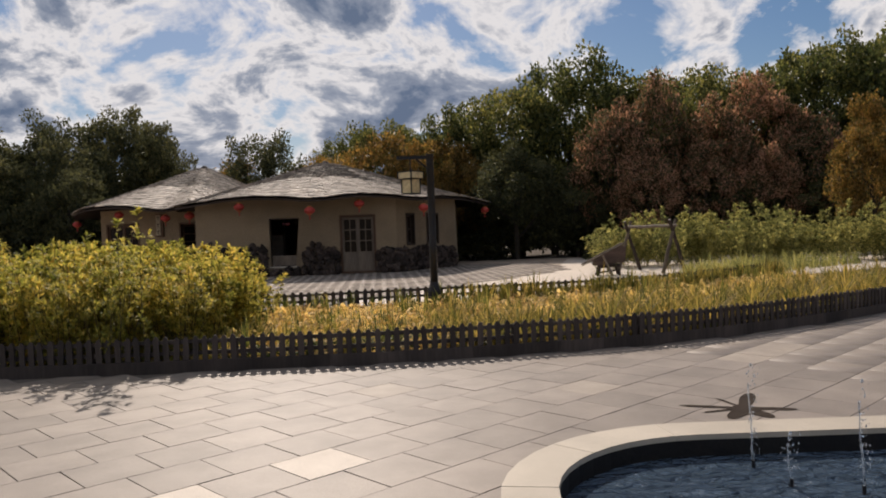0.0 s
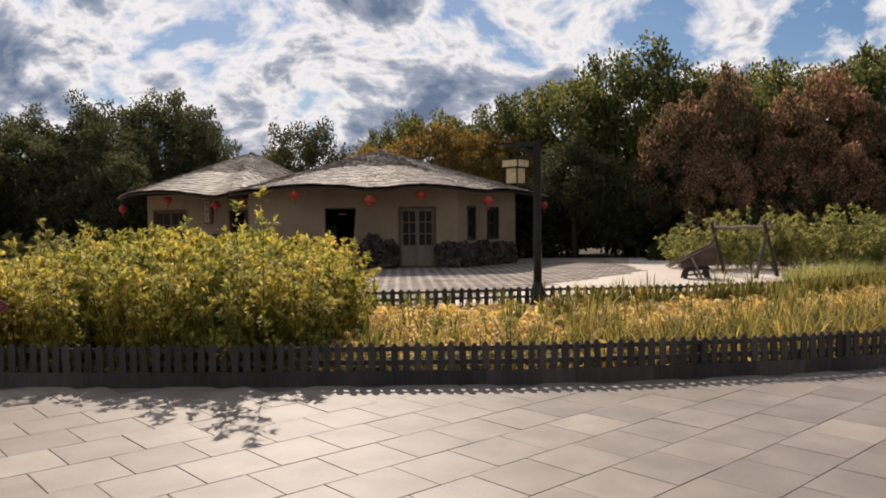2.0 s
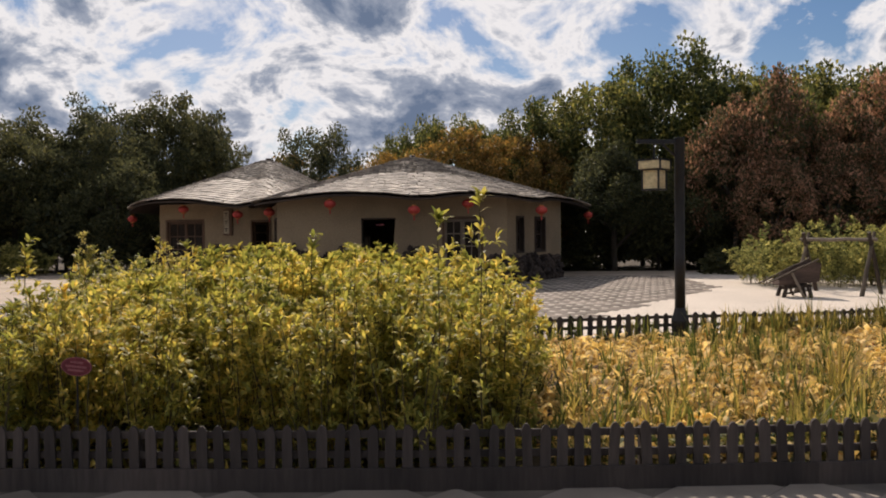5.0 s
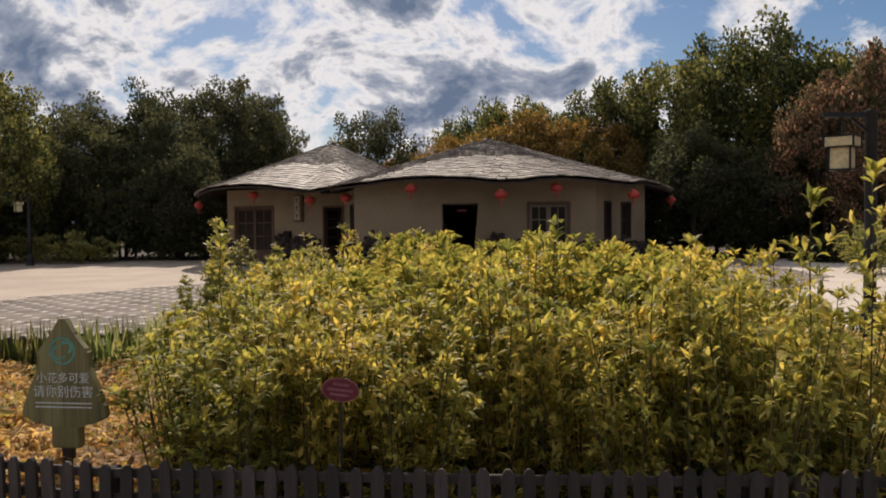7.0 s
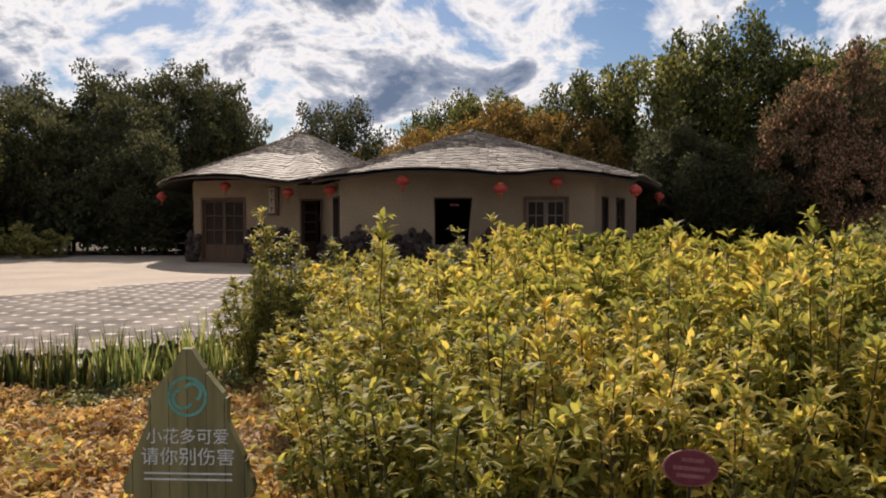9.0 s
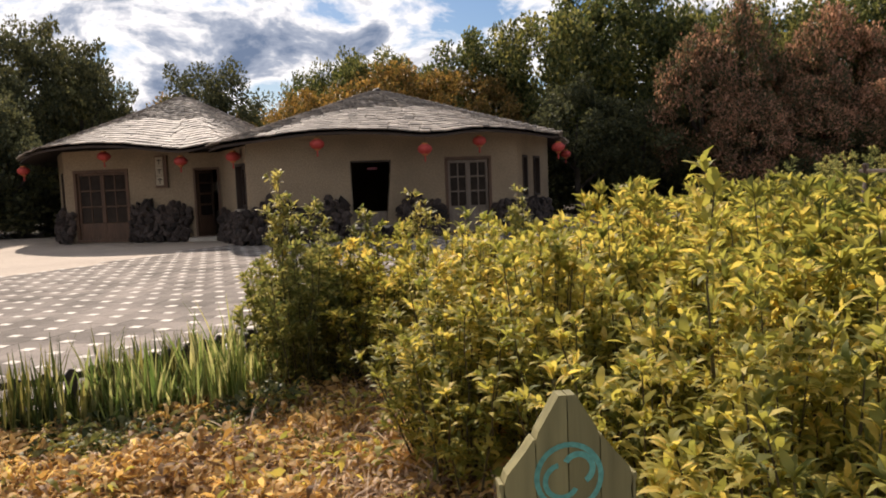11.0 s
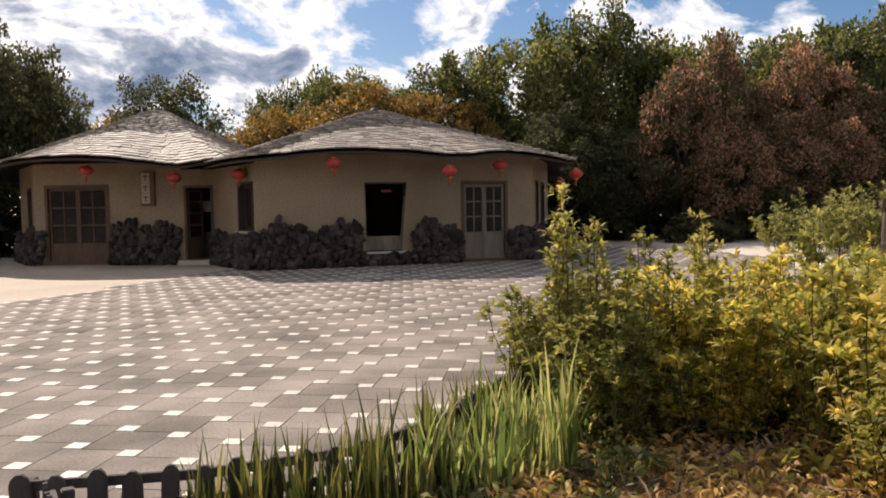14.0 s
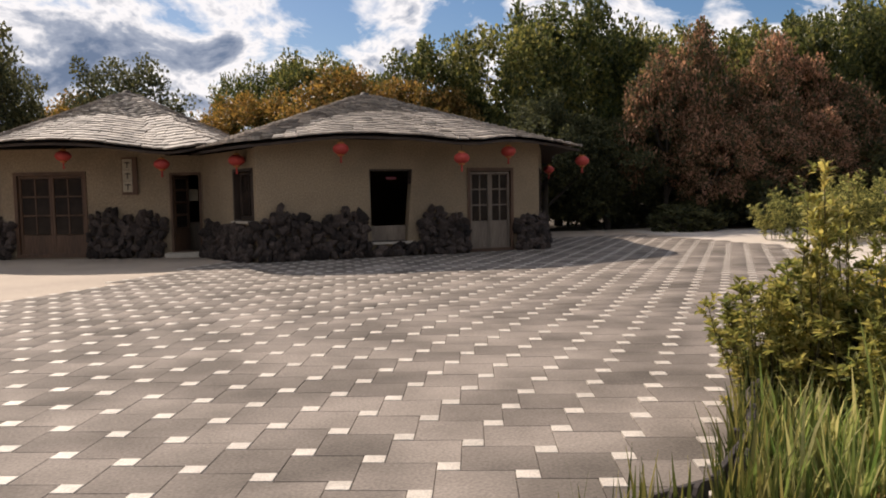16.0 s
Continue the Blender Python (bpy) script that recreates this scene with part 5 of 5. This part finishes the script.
litter("undergrowth", "low dark undergrowth at the foot of the shrubs", BED + [(-8, 11)], 5000, 0.13, 44, 0.3, LEAF_SHRUB)


# ---- trees ----
def crown_mesh(seed, clumps, leaves, leaf, mat, low=0.12, top=1.0):
    """A crown about one unit wide and high: clumps of leaves set over an uneven dome, with gaps between them."""
    rng = np.random.default_rng(seed)
    B, O = [], []
    for c in range(clumps):
        a, e = rng.uniform(0, 2 * math.pi), math.asin(rng.uniform(-0.75, 1))
        r = rng.uniform(0.55, 1.0) ** 0.6
        swell = 1 + 0.42 * noise.noise(Vector((math.cos(a) * 1.5, math.sin(a) * 1.5, e * 1.5 + seed)))
        p = np.array([0.44 * r * swell * math.cos(e) * math.cos(a), 0.44 * r * swell * math.cos(e) * math.sin(a), 0.52 + 0.38 * r * swell * math.sin(e)])
        rad = rng.uniform(0.055, 0.12)
        d = unit(rng.normal(0, 1, (leaves, 3))) * (rng.uniform(0, 1, (leaves, 1)) ** 0.45) * rad
        d[:, 2] *= 0.75
        B.append(p + d)
        O.append(unit(d + rng.normal(0, rad * 0.5, d.shape) + (0, 0, 0.01)))
    B, O = np.concatenate(B), np.concatenate(O)
    U = unit(np.array([0, 0, 1.0]) - O * O[:, 2:3] + rng.normal(0, 0.6, O.shape))
    Ln = leaf * rng.uniform(0.6, 1.3, len(B))
    v, f = blades(rng, B, O, U, Ln, Ln * 0.7, rng.uniform(0, 0.7, len(B))[:, None], True)
    return tri_mesh("crown", v, f, mat)


def trunk_mesh(seed):
    rnd, bm = random.Random(seed), bmesh.new()
    log(bm, (0, 0, -0.02), (0.01, 0.01, 0.55), 0.028, 0.016, 9, 0.006, seed)
    for k in range(7):
        a, z = 2 * math.pi * k / 7 + rnd.uniform(-0.3, 0.3), rnd.uniform(0.15, 0.45)
        log(bm, (0.005, 0.005, z), (0.3 * math.cos(a), 0.3 * math.sin(a), z + rnd.uniform(0.15, 0.35)), 0.012, 0.004, 6, 0.01, seed + k)
    me = bpy.data.meshes.new("trunk")
    bm.to_mesh(me); bm.free()
    me.materials.append(BARK)
    return me


def trees(kind, label, mat, places, seed, clumps=135, leaves=112, leaf=0.024, variants=2, sink=0.06, category="tree"):
    first, rnd = {}, random.Random(seed)
    for j, (x, y, h, w) in enumerate(places):
        k = j % variants
        m = pose(x, y, -sink, 0, 0, rnd.uniform(0, 360)) @ Matrix.Diagonal((w, w, h * 1.06, 1))
        if k not in first:
            th = thing(kind, m, label, category, kind + "s round the court")
            put("trunk", trunk_mesh(seed + k), th)
            put("crown", crown_mesh(seed + k, clumps, leaves, leaf, mat), th)
            first[k] = th
        else:
            scaled_copy(first[k], m)


trees("broadleaf_tree", "tall deep green broadleaf tree behind the cottage", LEAF_OAK,
      [(5.0, 46.5, 11.2, 8), (8.2, 47, 12.4, 9), (12.2, 48, 12.2, 8.5), (1.5, 48.5, 9.9, 7), (-4.0, 52, 10.2, 6.5), (-7.0, 54.5, 8.9, 5), (16.5, 50, 12.6, 9),
       (29, 44, 13.5, 11), (24, 47, 13.2, 10), (20.8, 41.2, 11.4, 7.5), (24.8, 39.6, 12.4, 8), (17.6, 44.5, 10.8, 7.5), (13.3, 42.4, 9.8, 5.5), (-28.8, 40.2, 9.4, 6.5), (-1.2, 53, 9.6, 6), (-33, 45, 9.4, 8)], 100)
trees("amber_tree", "amber-leaved autumn tree above the shingled roof", LEAF_AMBER,
      [(-3.6, 48.5, 8.0, 7), (-0.6, 47.2, 7.7, 6), (1.6, 45.5, 6.8, 4.5), (-7.2, 51, 7.2, 6), (-15.6, 58, 7.6, 7), (-11, 60, 6.8, 7), (17.9, 31.6, 6.6, 3.4)], 120)
trees("rust_tree", "rust-red autumn tree standing against dark woods", LEAF_RUST,
      [(9.4, 39.7, 8.2, 4.6), (11.8, 40.4, 9.3, 5.0), (14.4, 39.4, 8.0, 4.8), (16.6, 40.3, 9.2, 5.2), (10.4, 38.0, 5.4, 4.2), (13.2, 37.9, 5.6, 4.6), (18.8, 38.8, 7.4, 5.2), (16.2, 37.6, 5.2, 4.4)], 140, 110, 140, 0.024)
trees("dark_tree", "dense blackish green tree at the edge of the paving", LEAF_DARK,
      [(-21.5, 52.5, 10.9, 7.5), (-25, 50, 10.0, 7.5), (-19.0, 51, 9.6, 6), (-28.5, 48.5, 9.0, 8), (-22.5, 46.5, 8.2, 6.5), (-27, 44.5, 7.6, 6.5), (-31, 43, 8.0, 7), (-36, 42, 9.5, 8), (-41, 40, 11, 9),
       (4.2, 41.5, 6.0, 6), (7.5, 41.5, 5.2, 6), (11, 40.5, 4.2, 6), (15, 38.5, 4.0, 6), (19, 37.3, 4.0, 6), (23.5, 35.5, 4.4, 6), (28, 34, 5.0, 7), (-21, 43.5, 6, 5), (-12.8, 57.2, 9.4, 7.5)], 160)
UNDER = [(1.8 + 2.3 * k, 42.5 - 0.32 * k + (k % 2) * 1.2, 2.0 + 0.7 * (k % 3), 3.6) for k in range(13)] + [(-19.8 - 2.2 * k, 43.5 - 0.1 * k + (k % 2), 2.6 + 0.8 * (k % 3), 3.6) for k in range(10)]
# low row added to stand in for the dark shade under the rust trees
UNDER += [(8.4 + 1.9 * k, 37.4 - 0.25 * k + (k % 2) * 0.9, 1.7 + 0.5 * (k % 3), 3.0) for k in range(8)]
UNDER += [(0.5 + 3.2 * k, 47, 4.2, 4.6) for k in range(10)] + [(-20 - 3.2 * k, 48.5, 4.2, 4.6) for k in range(7)]
trees("woodland_bush", "dark dense bush filling the foot of the woods", LEAF_DARK, UNDER, 200, 70, 42, 0.07, 2, 0.55, "bush")
# far woods that close the view all round
rf = random.Random(8)
ring = []
for k in range(52):
    a = 2 * math.pi * k / 52
    r = rf.uniform(62, 70)
    ring.append((r * math.cos(a) - 4, 16 + r * math.sin(a), rf.uniform(7.5, 9.5) if math.sin(a) > 0.55 else rf.uniform(8, 12), rf.uniform(9, 12)))
trees("far_tree", "far green tree in the woods round the park", LEAF_OAK, ring, 180, 60, 36, 0.065, 2)


# ---- paving stones ----
# where single paler slabs lie among the others
PALE_SPOTS, CREAM_SPOTS = [(-0.6, 5.8), (-1.34, 5.06)], [(-0.43, 8.12), (3.75, 9.3), (4.1, 9.7), (4.45, 10.05), (-4.6, 7.0), (1.5, 7.9)]


def near_slabs():
    L, W, turn = 0.527, 0.513, 43.8
    a = radians(turn)
    e1, e2 = Vector((math.cos(a), math.sin(a), 0)), Vector((math.sin(a), -math.cos(a), 0))
    me = chamfered(L - 0.005, W - 0.005, 0.03, 0.003, SLAB, "slab")
    light = chamfered(L - 0.006, W - 0.006, 0.03, 0.003, LIGHT_SLAB, "slab")
    cream = chamfered(L - 0.006, W - 0.006, 0.03, 0.003, CREAM_SLAB, "slab")
    places = []
    u0, v0 = -1.18 * e1.x + 7.762 * e1.y, -1.18 * e2.x + 7.762 * e2.y
    for j in range(-60, 60):
        for i in range(-60, 60):
            u, v = u0 + (i + 0.5 + (0.5 if j % 2 else 0)) * L, v0 + (j + 0.5) * W
            c = e1 * u + e2 * v
            if not (-24 < c.x < 16 and -9 < c.y < 15):
                continue
            corners = [c + e1 * s * L * 0.5 + e2 * t * W * 0.5 for s in (-1, -0.5, 0, 0.5, 1) for t in (-1, -0.5, 0, 0.5, 1)]
            if inside(PLAZA, c.x, c.y) and not all(inside(POOL_EDGE, p.x, p.y) for p in corners):
                m = pose(c.x, c.y, -0.03 + random.uniform(-0.0015, 0.0015), random.gauss(0, 0.1), random.gauss(0, 0.1), turn)
                if any((c.xy - Vector(q)).length < 0.27 for q in PALE_SPOTS):
                    put("slab", light, plaza, m)
                elif any((c.xy - Vector(q)).length < 0.27 for q in CREAM_SPOTS):
                    put("slab", cream, plaza, m)
                else:
                    places.append(m)
    spread_pieces(plaza, "slab", me, SLAB_J, places, (-1.5, 6.5, 0), 300, "slab_rest", "beige granite slabs further off")


def court_slabs():
    s, pitch = 0.14, 0.477
    L = math.sqrt(pitch ** 2 - s ** 2)
    a, b = Vector((0.3737, -0.318, 0)), Vector((0.3174, 0.332, 0))
    th = math.atan2(s, L)
    # the rows are laid a little off square
    skew = Matrix(((a.x / pitch, b.x / pitch, 0, 0), (a.y / pitch, b.y / pitch, 0, 0), (0, 0, 1, 0), (0, 0, 0, 1)))
    e1, e2 = skew @ Vector((math.cos(th), math.sin(th), 0)), skew @ Vector((-math.sin(th), math.cos(th), 0))
    deg = math.degrees(th)
    big, small = chamfered(L - 0.004, L - 0.004, 0.03, 0.003, COURT, "slab"), chamfered(s - 0.004, s - 0.004, 0.034, 0.003, SETT, "sett")
    o = Vector((-12.138, 16.732, 0))
    left = lambda p: (p.y - 26.4) < 1.47 * (p.x + 15.2)
    right = lambda p: (p.y - 22.4) > 1.5 * (p.x - 0.24) and p.x < 4.6
    bigs, smalls = [], []
    for i in range(-60, 60):
        for j in range(-60, 60):
            w = o + a * i + b * j
            if not (14.9 < w.y < 36.5 and left(w) and right(w) and inside(COURTYARD, w.x, w.y)):
                continue
            if w.x > -12.6 and dist(w.x, w.y, far_line) < 0.2:
                continue
            g = w + e1 * (s / 2 + L / 2) + e2 * (L / 2 - s / 2)
            smalls.append(Matrix.Translation((w.x, w.y, -0.03 + random.uniform(0, 0.001))) @ skew @ pose(0, 0, 0, 0, 0, deg))
            bigs.append(Matrix.Translation((g.x, g.y, -0.03 + random.uniform(-0.001, 0.001))) @ skew @ pose(0, 0, 0, random.gauss(0, 0.08), random.gauss(0, 0.08), deg))
    spread_pieces(court, "slab", big, COURT_J, bigs, (-11.5, 16.5, 0), 290, "slab_rest", "grey stone slabs further off")
    spread_pieces(court, "sett", small, SETT, smalls, (-11.5, 16.5, 0), 290, "sett_rest", "white square setts further off")


near_slabs()
court_slabs()
